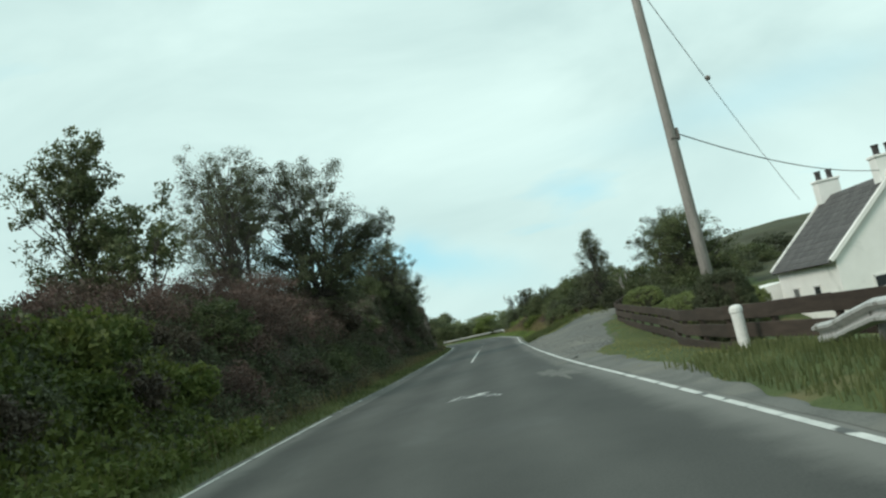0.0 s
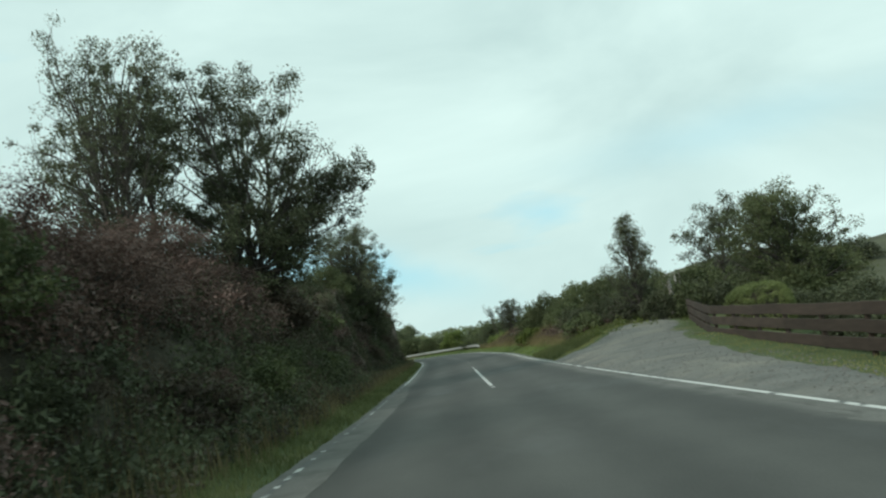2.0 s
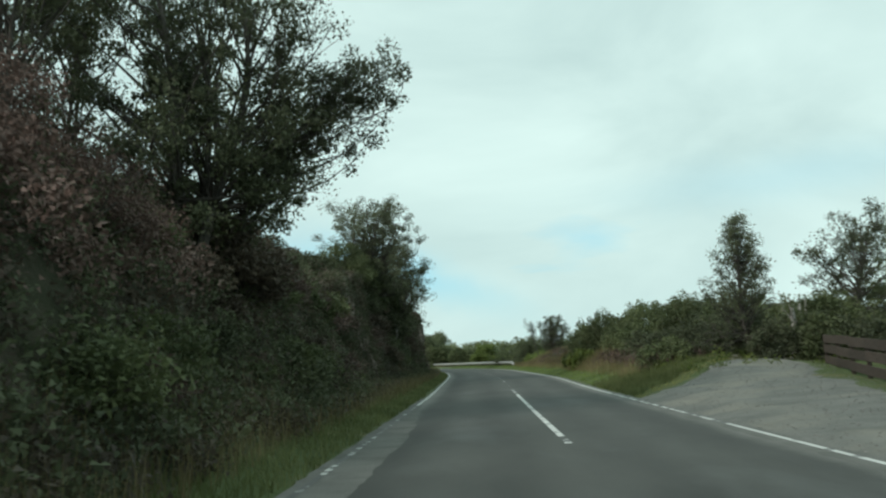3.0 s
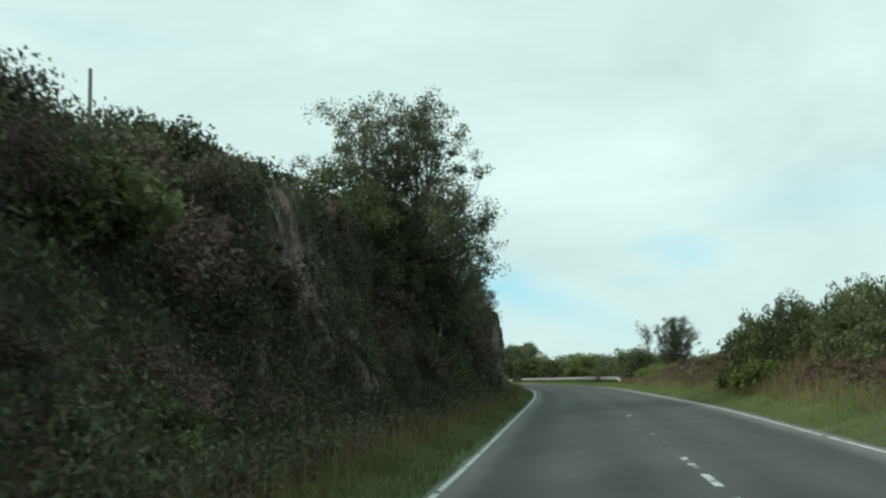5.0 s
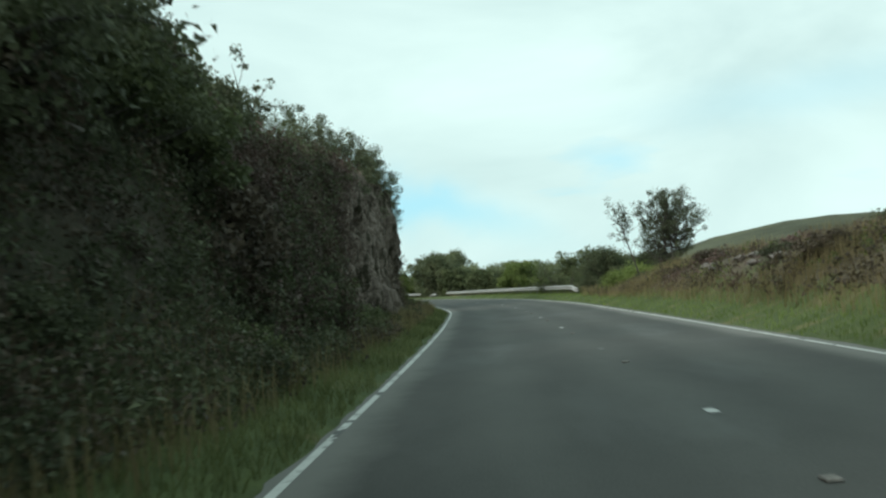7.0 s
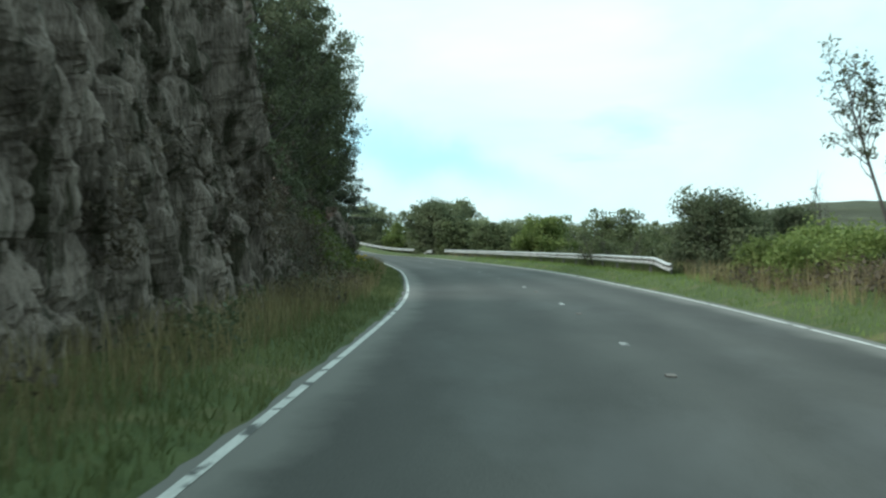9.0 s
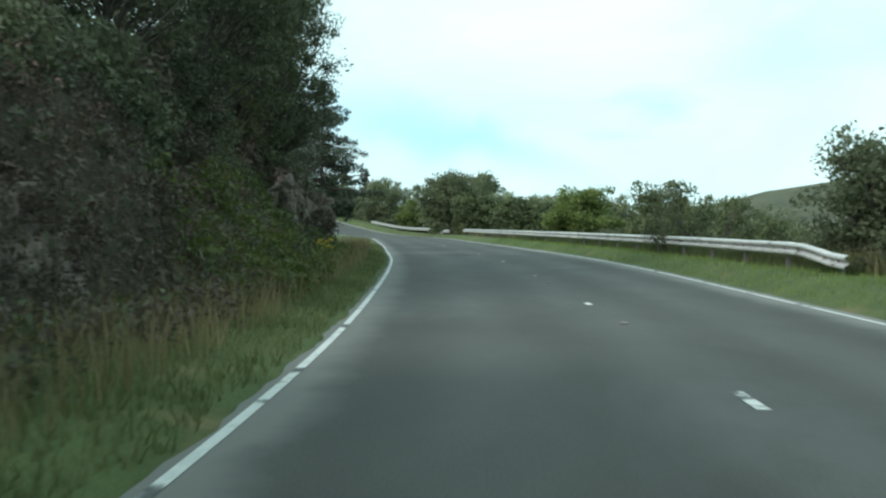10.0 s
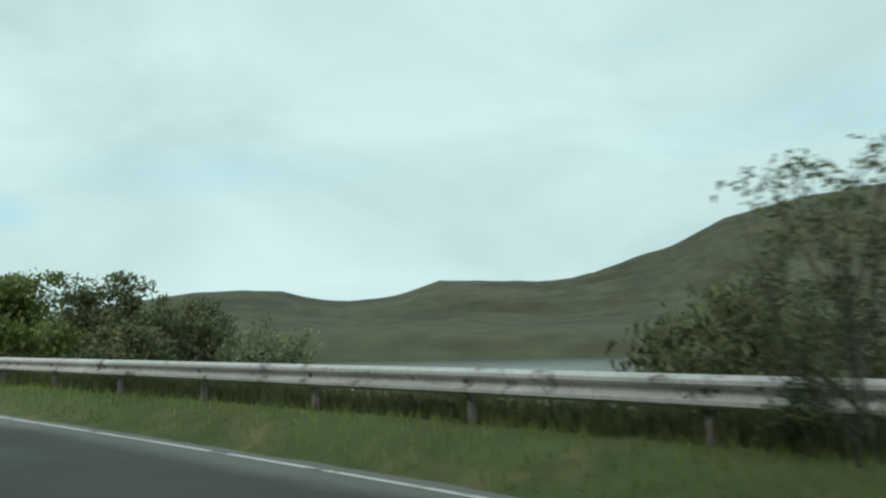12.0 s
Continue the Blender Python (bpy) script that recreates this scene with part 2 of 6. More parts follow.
MOOR = material("moor_hillside", (0.040, 0.046, 0.026), (0.088, 0.092, 0.050), scale=0.010, fine=0.07, rough=0.95, bump=0.5, bump_size=5.0,
                spots=(0.040, 0.042, 0.022), spot_scale=0.014, spot_range=(0.50, 0.64))
ROCK = material("schist_rock", (0.078, 0.063, 0.052), (0.285, 0.237, 0.202), scale=1.7, fine=13.0, rough=0.92, bump=1.0, bump_size=0.14,
                spots=(0.040, 0.036, 0.022), spot_scale=1.6, spot_range=(0.48, 0.60), stretch=(1.6, 1.6, 0.35))
STONE = material("pale_stone", (0.11, 0.102, 0.092), (0.24, 0.225, 0.205), scale=3.0, fine=20.0, rough=0.9, bump=0.8, bump_size=0.03)
WATER = material("loch_water", (0.030, 0.045, 0.050), (0.040, 0.055, 0.060), scale=0.05, fine=0.6, rough=0.12, bump=0.25, bump_size=0.25,
                 stretch=(1, 3, 1), specular=0.6)
STEEL = material("galvanised_steel", (0.38, 0.38, 0.37), (0.60, 0.60, 0.58), scale=1.2, fine=14, rough=0.6, bump=0.15, bump_size=0.01,
                 metal=0.35, spots=(0.17, 0.15, 0.12), spot_scale=2.6, spot_range=(0.57, 0.66))
POST_STEEL = material("weathered_steel_post", (0.085, 0.082, 0.074), (0.19, 0.185, 0.17), scale=3.0, fine=24, rough=0.8, bump=0.3, bump_size=0.008,
                      spots=(0.10, 0.065, 0.04), spot_scale=3.0, spot_range=(0.56, 0.70))
FENCE_WOOD = material("stained_fence_wood", (0.035, 0.026, 0.020), (0.076, 0.057, 0.045), scale=2.0, fine=30, rough=0.85, bump=0.6, bump_size=0.01,
                      stretch=(6, 0.6, 6), by_object=0.2)
POLE_WOOD = material("weathered_pole_wood", (0.17, 0.16, 0.145), (0.32, 0.30, 0.275), scale=3.0, fine=24, rough=0.9, bump=0.6, bump_size=0.012,
                     stretch=(5, 5, 0.5))
BARK = material("grey_bark", (0.040, 0.036, 0.030), (0.12, 0.11, 0.095), scale=3.0, fine=18, rough=0.9, bump=0.8, bump_size=0.03, stretch=(2, 2, 0.6))
BIRCH_BARK = material("birch_bark", (0.20, 0.19, 0.175), (0.50, 0.48, 0.45), scale=4.0, fine=20, rough=0.8, bump=0.5, bump_size=0.015,
                      spots=(0.05, 0.045, 0.04), spot_scale=5.0, spot_range=(0.55, 0.62), stretch=(1, 1, 2.5))
RENDER_WHITE = material("white_harling", (0.72, 0.72, 0.68), (0.84, 0.84, 0.80), scale=0.8, fine=60, rough=0.9, bump=0.6, bump_size=0.01,
                        spots=(0.55, 0.56, 0.52), spot_scale=0.6, spot_range=(0.58, 0.72))
SLATE = material("slate", (0.042, 0.040, 0.040), (0.105, 0.097, 0.094), scale=1.6, fine=14, rough=0.7, bump=0.4, bump_size=0.01, by_object=0.25,
                 spots=(0.30, 0.29, 0.27), spot_scale=1.3, spot_range=(0.54, 0.66))
POST_WHITE = material("white_painted_post", (0.60, 0.60, 0.57), (0.76, 0.76, 0.73), scale=3, fine=25, rough=0.7, bump=0.3, bump_size=0.006,
                      spots=(0.40, 0.40, 0.34), spot_scale=4.0, spot_range=(0.60, 0.75))
DARK_CLAY = material("dark_clay", (0.035, 0.032, 0.032), (0.07, 0.065, 0.062), scale=6, fine=30, rough=0.8, bump=0.3, bump_size=0.006)
BLACK = material("black_cable", (0.015, 0.015, 0.016), (0.03, 0.03, 0.03), scale=6, fine=40, rough=0.6, bump=0.0)
CERAMIC = material("insulator_ceramic", (0.10, 0.08, 0.07), (0.2, 0.18, 0.16), scale=8, fine=30, rough=0.35, bump=0.0)
GLASS = material("dark_window_glass", (0.02, 0.024, 0.028), (0.035, 0.04, 0.045), scale=2, fine=9, rough=0.08, bump=0.0, specular=0.6)

LEAF_DARK = leaf_material("dark_leaves", (0.054, 0.064, 0.036), (0.120, 0.136, 0.074))
LEAF_MID = leaf_material("green_leaves", (0.062, 0.080, 0.036), (0.150, 0.172, 0.078))
LEAF_BIRCH = leaf_material("birch_leaves", (0.066, 0.078, 0.046), (0.155, 0.170, 0.098), 0.35)
LEAF_LIGHT = leaf_material("light_leaves", (0.105, 0.145, 0.038), (0.240, 0.290, 0.090), 0.4)
LEAF_FERN = leaf_material("fern_fronds", (0.055, 0.082, 0.020), (0.15, 0.175, 0.045), 0.35)
LEAF_HEATHER = leaf_material("heather_sprigs", (0.070, 0.048, 0.039), (0.190, 0.126, 0.106), 0.2)
LEAF_BROWN = leaf_material("dead_bracken", (0.056, 0.046, 0.034), (0.140, 0.112, 0.078), 0.25)
LEAF_CONIFER = leaf_material("conifer_needles", (0.026, 0.036, 0.022), (0.062, 0.078, 0.046), 0.1)
LEAF_HEDGE = leaf_material("hedge_leaves", (0.100, 0.130, 0.046), (0.215, 0.250, 0.096), 0.3)
# paler copy of the green leaves: distance haze put into the colour
LEAF_HAZED = leaf_material("hazed_leaves", (0.118, 0.142, 0.080), (0.245, 0.275, 0.150), 0.5)
BLADES = leaf_material("grass_blades", (0.090, 0.132, 0.033), (0.192, 0.254, 0.075), 0.4)
FLOWER = leaf_material("ragwort_flowers", (0.45, 0.33, 0.03), (0.65, 0.50, 0.06), 0.2)
BLADES_DULL = leaf_material("rough_grass_blades", (0.080, 0.098, 0.036), (0.180, 0.198, 0.086), 0.45)
LAWN = leaf_material("short_lawn_grass", (0.160, 0.158, 0.058), (0.295, 0.285, 0.118), 0.35)
STRAW = leaf_material("straw_stems", (0.14, 0.115, 0.055), (0.30, 0.25, 0.13), 0.3)

# ---------------------------------------------------------------- numbers of the place
rng = np.random.default_rng(7)


def lattice(ix, iy, seed):
    h = (ix.astype(np.int64) * 374761393 + iy.astype(np.int64) * 668265263 + seed * 1274126177) & 0x7FFFFFFF
    h = ((h ^ (h >> 13)) * 1274126177) & 0x7FFFFFFF
    return ((h ^ (h >> 16)) & 0xFFFF) / 65535.0


def wave_noise(x, y, seed=0):
    """Smooth value noise, 0 to 1."""
    x, y = np.asarray(x, float), np.asarray(y, float)
    ix, iy = np.floor(x), np.floor(y)
    fx, fy = x - ix, y - iy
    fx, fy = fx * fx * (3 - 2 * fx), fy * fy * (3 - 2 * fy)
    a, b = lattice(ix, iy, seed), lattice(ix + 1, iy, seed)
    c, d = lattice(ix, iy + 1, seed), lattice(ix + 1, iy + 1, seed)
    return (a * (1 - fx) + b * fx) * (1 - fy) + (c * (1 - fx) + d * fx) * fy


def fbm(x, y, seed=0, octaves=4):
    total, amp, norm = 0.0, 1.0, 0.0
    for o in range(octaves):
        total = total + amp * wave_noise(np.asarray(x) * 2**o, np.asarray(y) * 2**o, seed + 17 * o)
        norm += amp
        amp *= 0.5
    return total / norm - 0.5


def smooth(v, a, b):
    t = np.clip((np.asarray(v, float) - a) / (b - a), 0, 1)
    return t * t * (3 - 2 * t)


def soft_curve(points, width=4.0):
    ys = np.arange(-120.0, 520.0, 1.0)
    vs = np.interp(ys, [p[0] for p in points], [p[1] for p in points])
    k = np.exp(-0.5 * (np.arange(-15, 16) / width) ** 2)
    padded = np.concatenate([np.full(15, vs[0]), vs, np.full(15, vs[-1])])
    vs = np.convolve(padded, k / k.sum(), mode="valid")
    return lambda y: np.interp(y, ys, vs)


# the road's middle and half its width between the edge lines, along y
middle = soft_curve([(-120, 2.6), (0, 2.75), (26, 2.85), (37, 2.95), (52, 3.4), (62, 3.65), (80, 4.15), (90, 4.45), (100, 4.75), (112, 4.9), (127, 4.95),
                     (139, 4.85), (149, 4.75), (155, 4.5), (162, 3.9), (168, 3.45), (174, 2.9), (182, 2.0), (190, 0.7), (200, -0.9), (212, -3.0),
                     (236, -7.3), (255, -12.2), (283, -23.5), (320, -42), (400, -95), (520, -180)])
half_road = soft_curve([(-120, 3.5), (26, 3.5), (52, 3.15), (80, 3.15), (100, 3.5), (127, 3.45), (149, 3.55), (160, 3.65), (168, 3.8), (174, 3.92), (190, 4.0), (204, 3.85), (230, 3.7), (520, 3.7)])
bank_top = soft_curve([(-120, 3.0), (0, 3.2), (25, 3.4), (35, 3.7), (45, 4.2), (60, 4.3), (70, 4.2), (80, 4.6), (86, 5.7), (91, 6.1), (95, 6.3), (100, 5.8), (106, 5.4), (112, 5.6), (118, 5.8), (124, 5.9), (131, 5.9), (138, 6.2),
                       (146, 6.0), (150, 4.4), (154, 4.0), (160, 3.6), (175, 3.2), (188, 2.6), (200, 1.5), (215, 1.0), (250, 0.8), (520, 0.8)], 3.0)
bank_run = soft_curve([(-120, 3.4), (70, 3.4), (79, 1.8), (95, 1.8), (105, 3.2), (111, 2.6), (115, 1.3), (139, 1.0), (146, 1.0), (149, 2.4), (157, 3.0), (520, 3.6)], 2.0)
bank_foot = soft_curve([(-120, 1.7), (60, 1.7), (75, 2.0), (79, 3.6), (95, 3.6), (100, 2.0), (111, 2.0), (115, 3.3), (139, 3.4), (146, 3.4), (149, 4.0), (153, 3.2), (158, 2.0), (184, 2.4), (196, 5.2), (520, 5.6)], 2.0)
growth_foot = soft_curve([(-120, 1.7), (60, 1.7), (80, 2.2), (96, 2.2), (106, 1.8), (120, 1.6), (150, 1.6), (160, 2.0), (183, 2.4), (195, 4.4), (240, 4.8), (520, 4.8)], 3.0)
right_rise = soft_curve([(-120, -0.3), (20, -0.35), (34, -0.40), (44, -0.40), (54, 0.0), (60, 0.12), (66, 0.2), (72, 0.32), (78, 0.66), (90, 1.2), (110, 1.5), (130, 1.7), (145, 1.3),
                         (154, 0.4), (165, 0.0), (520, 0.0)], 3.0)
SKYLINE = [(-180, 2.0), (-90, 3.0), (-40, 2.0), (-10, 0.6), (4, 0.5), (9, 0.85), (12, 1.3), (14.5, 1.95), (18.5, 2.52), (21, 2.64), (23.5, 2.58), (25.2, 2.1), (27.0, 1.9), (30, 2.2), (32.7, 3.0),
           (36, 2.95), (39, 2.8), (43.4, 3.4), (46.2, 4.35), (49.3, 6.2), (53.9, 7.2), (58.8, 7.65), (70, 8.4), (95, 6.5), (130, 3.5), (180, 2.0)]
WATER_LEVEL = -6.0


road_z = soft_curve([(-120, 0.0), (266, 0.0), (284, 0.9), (300, 2.5), (330, 3.6), (520, 4.5)], 6.0)


def ground_z(x, y):
    """Height of the ground: road bed, verges, the bank with its top, the garden side, the loch shore and the hills."""
    x, y = np.asarray(x, float), np.asarray(y, float)
    d = x - middle(y)
    hw = half_road(y)
    near = 1 - smooth(np.hypot(x, y - 150), 330, 520)
    # towards the bank
    s = -d - hw
    run, foot, top = bank_run(y), bank_foot(y), bank_top(y)
    left = 0.10 * smooth(s, 0.4, 1.3) + top * smooth(s, foot - 0.3, foot + run) + 0.12 * np.clip(s - foot - run, 0, 60)
    left = left + smooth(s, foot, foot + 1.5) * (1.5 * fbm(x * 0.33, y * 0.33, 3) + 0.5 * fbm(x * 1.2, y * 1.2, 5))
    # towards the garden, the heath and the loch
    r = d - hw
    verge = 0.16 * smooth(r, 0.5, 1.2) * smooth(y, 48, 70)
    garden = right_rise(y) * smooth(r, 0.9, 4.4)
    hump = 0.16 * smooth(r, 0.7, 1.7) * (1 - smooth(r, 2.2, 3.2)) * (1 - smooth(y, 25, 31))
    drop = -1.6 * smooth(r, 4.2, 11) * (1 - smooth(y, 50, 72)) + 1.1 * smooth(r, 7, 26) * smooth(y, 74, 92)
    right = verge + garden + hump + drop + smooth(r, 2, 6) * 0.5 * fbm(x * 0.25, y * 0.25, 9)
    away = np.hypot(x - 2, y - 175)
    lake = smooth(y, 148, 172) * smooth(r, 1.9, 26) * (1 - smooth(away, 246, 290))
    right = right * (1 - lake) + lake * -9.0 + smooth(y, 152, 160) * 0.12 * smooth(r, 0.6, 1.3) * (1 - lake)
    z = np.where(d < 0, left, right)
    z = z * near + road_z(y) * near * (1 - smooth(d, hw + 4, hw + 14)) - 0.07 * (1 - smooth(np.abs(d), hw + 0.15, hw + 0.5))
    # distance
    brg = np.degrees(np.arctan2(x - 2, y - 150))
    el = np.interp(brg, [p[0] for p in SKYLINE], [p[1] for p in SKYLINE])
    reach = np.hypot(x - 2, y - 150)
    plain = np.where(d > 0, -5.4 + 3.2 * smooth(reach, 275, 480), 3.0)
    shore = smooth(reach, 262, 300)
    rise = (np.tan(np.radians(el)) * 1300 + 1.35) * (0.12 * smooth(reach, 420, 700) + 0.88 * smooth(reach, 620, 1300) ** 1.4)
    rough = smooth(reach, 480, 900) * (1 - smooth(reach, 1150, 1300)) * (26 * fbm(x * 0.006, y * 0.006, 21) + 9 * fbm(x * 0.02, y * 0.02, 23)) * np.clip(el / 3, 0.2, 1.6)
    far = plain * shore + rise + rough - smooth(reach, 1320, 2600) * 60
    return np.where(near > 0, z * near + far * (1 - near), far)


# ---------------------------------------------------------------- makers


def np_mesh(name, verts, quads, mat, uv=None, smooth_faces=False):
    me = bpy.data.meshes.new(name)
    verts, quads = np.asarray(verts, np.float32), np.asarray(quads, np.int32)
    n, k = quads.shape
    me.vertices.add(len(verts))
    me.vertices.foreach_set("co", verts.ravel())
    me.loops.add(n * k)
    me.loops.foreach_set("vertex_index", quads.ravel())
    me.polygons.add(n)
    me.polygons.foreach_set("loop_start", np.arange(0, n * k, k, dtype=np.int32))
    me.polygons.foreach_set("use_smooth", np.full(n, bool(smooth_faces)))
    me.materials.append(mat)
    if uv is not None:
        layer = me.uv_layers.new(name="UVMap")
        layer.data.foreach_set("uv", np.asarray(uv, np.float32)[quads.ravel()].ravel())
    me.update(calc_edges=True)
    return me


def grid_quads(nu, nv):
    i = np.arange(nu - 1)[:, None] * nv + np.arange(nv - 1)[None, :]
    return np.stack([i, i + nv, i + nv + 1, i + 1], -1).reshape(-1, 4)


def add_mesh(name, me, parent=None, label=""):
    ob = new(name, me)
    if parent:
        ob.parent = parent
    if label:
        ob["label"] = label
    return ob


def part(name, bm, mat, parent, label="", smooth_faces=False):
    me = bpy.data.meshes.new(name)
    bm.normal_update()
    if smooth_faces:
        for f in bm.faces:
            f.smooth = True
    bm.to_mesh(me)
    bm.free()
    me.materials.append(mat)
    return add_mesh(name, me, parent, label)


def box(bm, centre, size, turn=0.0, bevel=0.0):
    m = Matrix.Translation(centre) @ Matrix.Rotation(turn, 4, "Z") @ Matrix.Diagonal((*size, 1))
    made = bmesh.ops.create_cube(bm, size=1, matrix=m)["verts"]
    if bevel:
        edges = list({e for v in made for e in v.link_edges})
        bmesh.ops.bevel(bm, geom=edges, offset=bevel, segments=1, affect="EDGES")
    return bm


def empty(name, at, turn=0.0):
    ob = new(name)
    ob.matrix_world = pose(*at, 0, 0, math.degrees(turn))
    return ob


def tube(points, radii, sides=6):
    """Vertices and quads of a tapered tube along points."""
    p = np.asarray(points, float)
    n = len(p)
    way = np.gradient(p, axis=0)
    way /= np.linalg.norm(way, axis=1, keepdims=True) + 1e-9
    ref = np.where(np.abs(way[:, 2:3]) < 0.9, [[0, 0, 1]], [[1, 0, 0]])
    a = np.cross(way, ref)
    a /= np.linalg.norm(a, axis=1, keepdims=True) + 1e-9
    b = np.cross(way, a)
    ang = np.arange(sides) * 2 * np.pi / sides
    ring = np.cos(ang)[None, :, None] * a[:, None] + np.sin(ang)[None, :, None] * b[:, None]
    v = p[:, None] + ring * np.asarray(radii, float)[:, None, None]
    i = np.arange(n - 1)[:, None] * sides + np.arange(sides)[None, :]
    j = np.arange(n - 1)[:, None] * sides + (np.arange(sides)[None, :] + 1) % sides
    q = np.stack([i, j, j + sides, i + sides], -1).reshape(-1, 4)
    return v.reshape(-1, 3), q


def merge(pieces):
    vs, qs, off = [], [], 0
    for v, q in pieces:
        vs.append(v)
        qs.append(q + off)
        off += len(v)
    return np.concatenate(vs), np.concatenate(qs)


def leaves_at(centres, spread, count, size, r, droop=0.0, flat=0.7, long=1.6):
    """Leaves as small pointed blades scattered round each centre."""
    centres = np.asarray(centres, float)
    n = len(centres) * count
    c = np.repeat(centres, count, 0)
    sp = np.repeat(np.broadcast_to(np.asarray(spread, float), (len(centres),)), count)
    off = r.normal(size=(n, 3))
    off *= (r.random((n, 1)) ** 0.45) / (np.linalg.norm(off, axis=1, keepdims=True) + 1e-9)
    off[:, 2] *= flat
    c = c + off * sp[:, None]
    c[:, 2] -= droop * r.random(n) * sp
    a = r.normal(size=(n, 3))
    a[:, 2] -= droop
    a /= np.linalg.norm(a, axis=1, keepdims=True)
    b = np.cross(a, r.normal(size=(n, 3)))
    b /= np.linalg.norm(b, axis=1, keepdims=True) + 1e-9
    s = (size * (0.55 + 0.9 * r.random(n)))[:, None]
    nrm = np.cross(a, b) * s * 0.18
    v = np.stack([c - a * s * long * 0.45 + b * s * 0.45, c - a * s * long * 0.3 - b * s * 0.45 + nrm, c + a * s * long * 0.6], 1)
    q = np.arange(n * 3).reshape(-1, 3)
    return v.reshape(-1, 3), q


def bent(a, b, r, n=5, sag=0.12):
    a, b = np.asarray(a, float), np.asarray(b, float)
    t = np.linspace(0, 1, n)[:, None]
    p = a + (b - a) * t
    p += np.sin(t * np.pi) * r.normal(size=3) * np.linalg.norm(b - a) * sag
    return p


def make_tree(name, at, height, spread, seed, leaf_mat, bark, label, category="tree", clear=0.25, clumps=70, per=60, leaf=0.13, trunk_r=0.14,
              lean=(0, 0), stems=1, crown_shape="round", clump_r=0.55, droop=0.2, group="", sway=None):
    """A tree: tapered trunk with limbs and twigs, and a crown of leaf sprays with gaps."""
    r = np.random.default_rng(seed)
    top = empty(name, at)
    tagged(top, label, category, group)
    wood, tips = [], []
    centres, reach = [], []
    for s in range(stems):
        a = r.random() * 6.28
        foot = np.array([math.cos(a), math.sin(a), 0]) * (0.0 if stems == 1 else 0.25 + 0.3 * r.random())
        sp = np.array([math.cos(a), math.sin(a), 0]) * (0.0 if stems == 1 else spread * 0.35)
        tip = foot + sp + np.array([lean[0], lean[1], height * (0.93 if stems == 1 else 0.75 + 0.2 * r.random())])
        line = bent(foot, tip, r, 9, 0.05)
        line[0, 2] -= 0.4
        rr = np.linspace(1, 0.10, 9) ** 0.9 * trunk_r * (1 if stems == 1 else 0.65)
        rr[0] *= 1.35
        wood.append(tube(line, rr, 7))
        tips.append(line)
    for k in range(clumps):
        u = clear + (1 - clear) * (r.random() ** 0.85)
        if crown_shape == "round":
            prof = math.sqrt(max(0.02, 1 - ((u - clear) / (1 - clear) * 2 - 0.9) ** 2 / 1.25))
        elif crown_shape == "cone":
            prof = 1.05 - 0.95 * (u - clear) / (1 - clear)
        elif crown_shape == "vase":
            prof = 0.35 + 0.75 * math.sin(math.pi * min(1, 0.15 + 0.85 * (u - clear) / (1 - clear)))
        else:
            prof = 1.0
        ang, rad = r.random() * 6.28, (0.35 + 0.65 * r.random() ** 0.6) * spread * prof
        line = tips[r.integers(len(tips))]
        f = min(0.97, max(0.0, u * 0.98))
        axis = np.array([np.interp(f * (len(line) - 1), range(len(line)), line[:, i]) for i in range(3)])
        c = np.array([math.cos(ang) * rad, math.sin(ang) * rad, 0]) + axis
        if sway:
            c[:2] += np.array(sway) * smooth(u, 0.2, 0.8)
        c[2] = u * height + r.normal() * 0.15
        centres.append(c)
        reach.append(clump_r * (0.55 + 0.75 * r.random()))
        g = max(0.12, f - 0.16 - 0.25 * (rad / max(height, 0.1)) - 0.1 * r.random())
        root = np.array([np.interp(g * (len(line) - 1), range(len(line)), line[:, i]) for i in range(3)])
        limb = bent(root, c, r, 5, 0.10)
        r0 = trunk_r * (0.34 - 0.22 * f) + 0.006
        wood.append(tube(limb, np.linspace(r0, 0.006, 5), 4))
        for f2, k2 in ((0.82, 0.75), (0.62, 0.6)):
            i = f2 * 4
            centres.append(limb[int(i)] + (limb[min(4, int(i) + 1)] - limb[int(i)]) * (i % 1) + r.normal(size=3) * clump_r * 0.35)
            reach.append(clump_r * k2 * (0.6 + 0.7 * r.random()))
        for _ in range(1):
            wood.append(tube(bent(limb[3], c + r.uniform(-0.6, 0.6, 3) * clump_r, r, 3, 0.1), np.linspace(0.012, 0.004, 3), 3))
    v, q = merge(wood)
    add_mesh("trunk", np_mesh("trunk", v, q, bark, smooth_faces=True), top)
    v, q = leaves_at(np.array(centres), np.array(reach), per, leaf * 0.66, r, droop)
    add_mesh("crown", np_mesh("crown", v, q, leaf_mat), top)
    return top


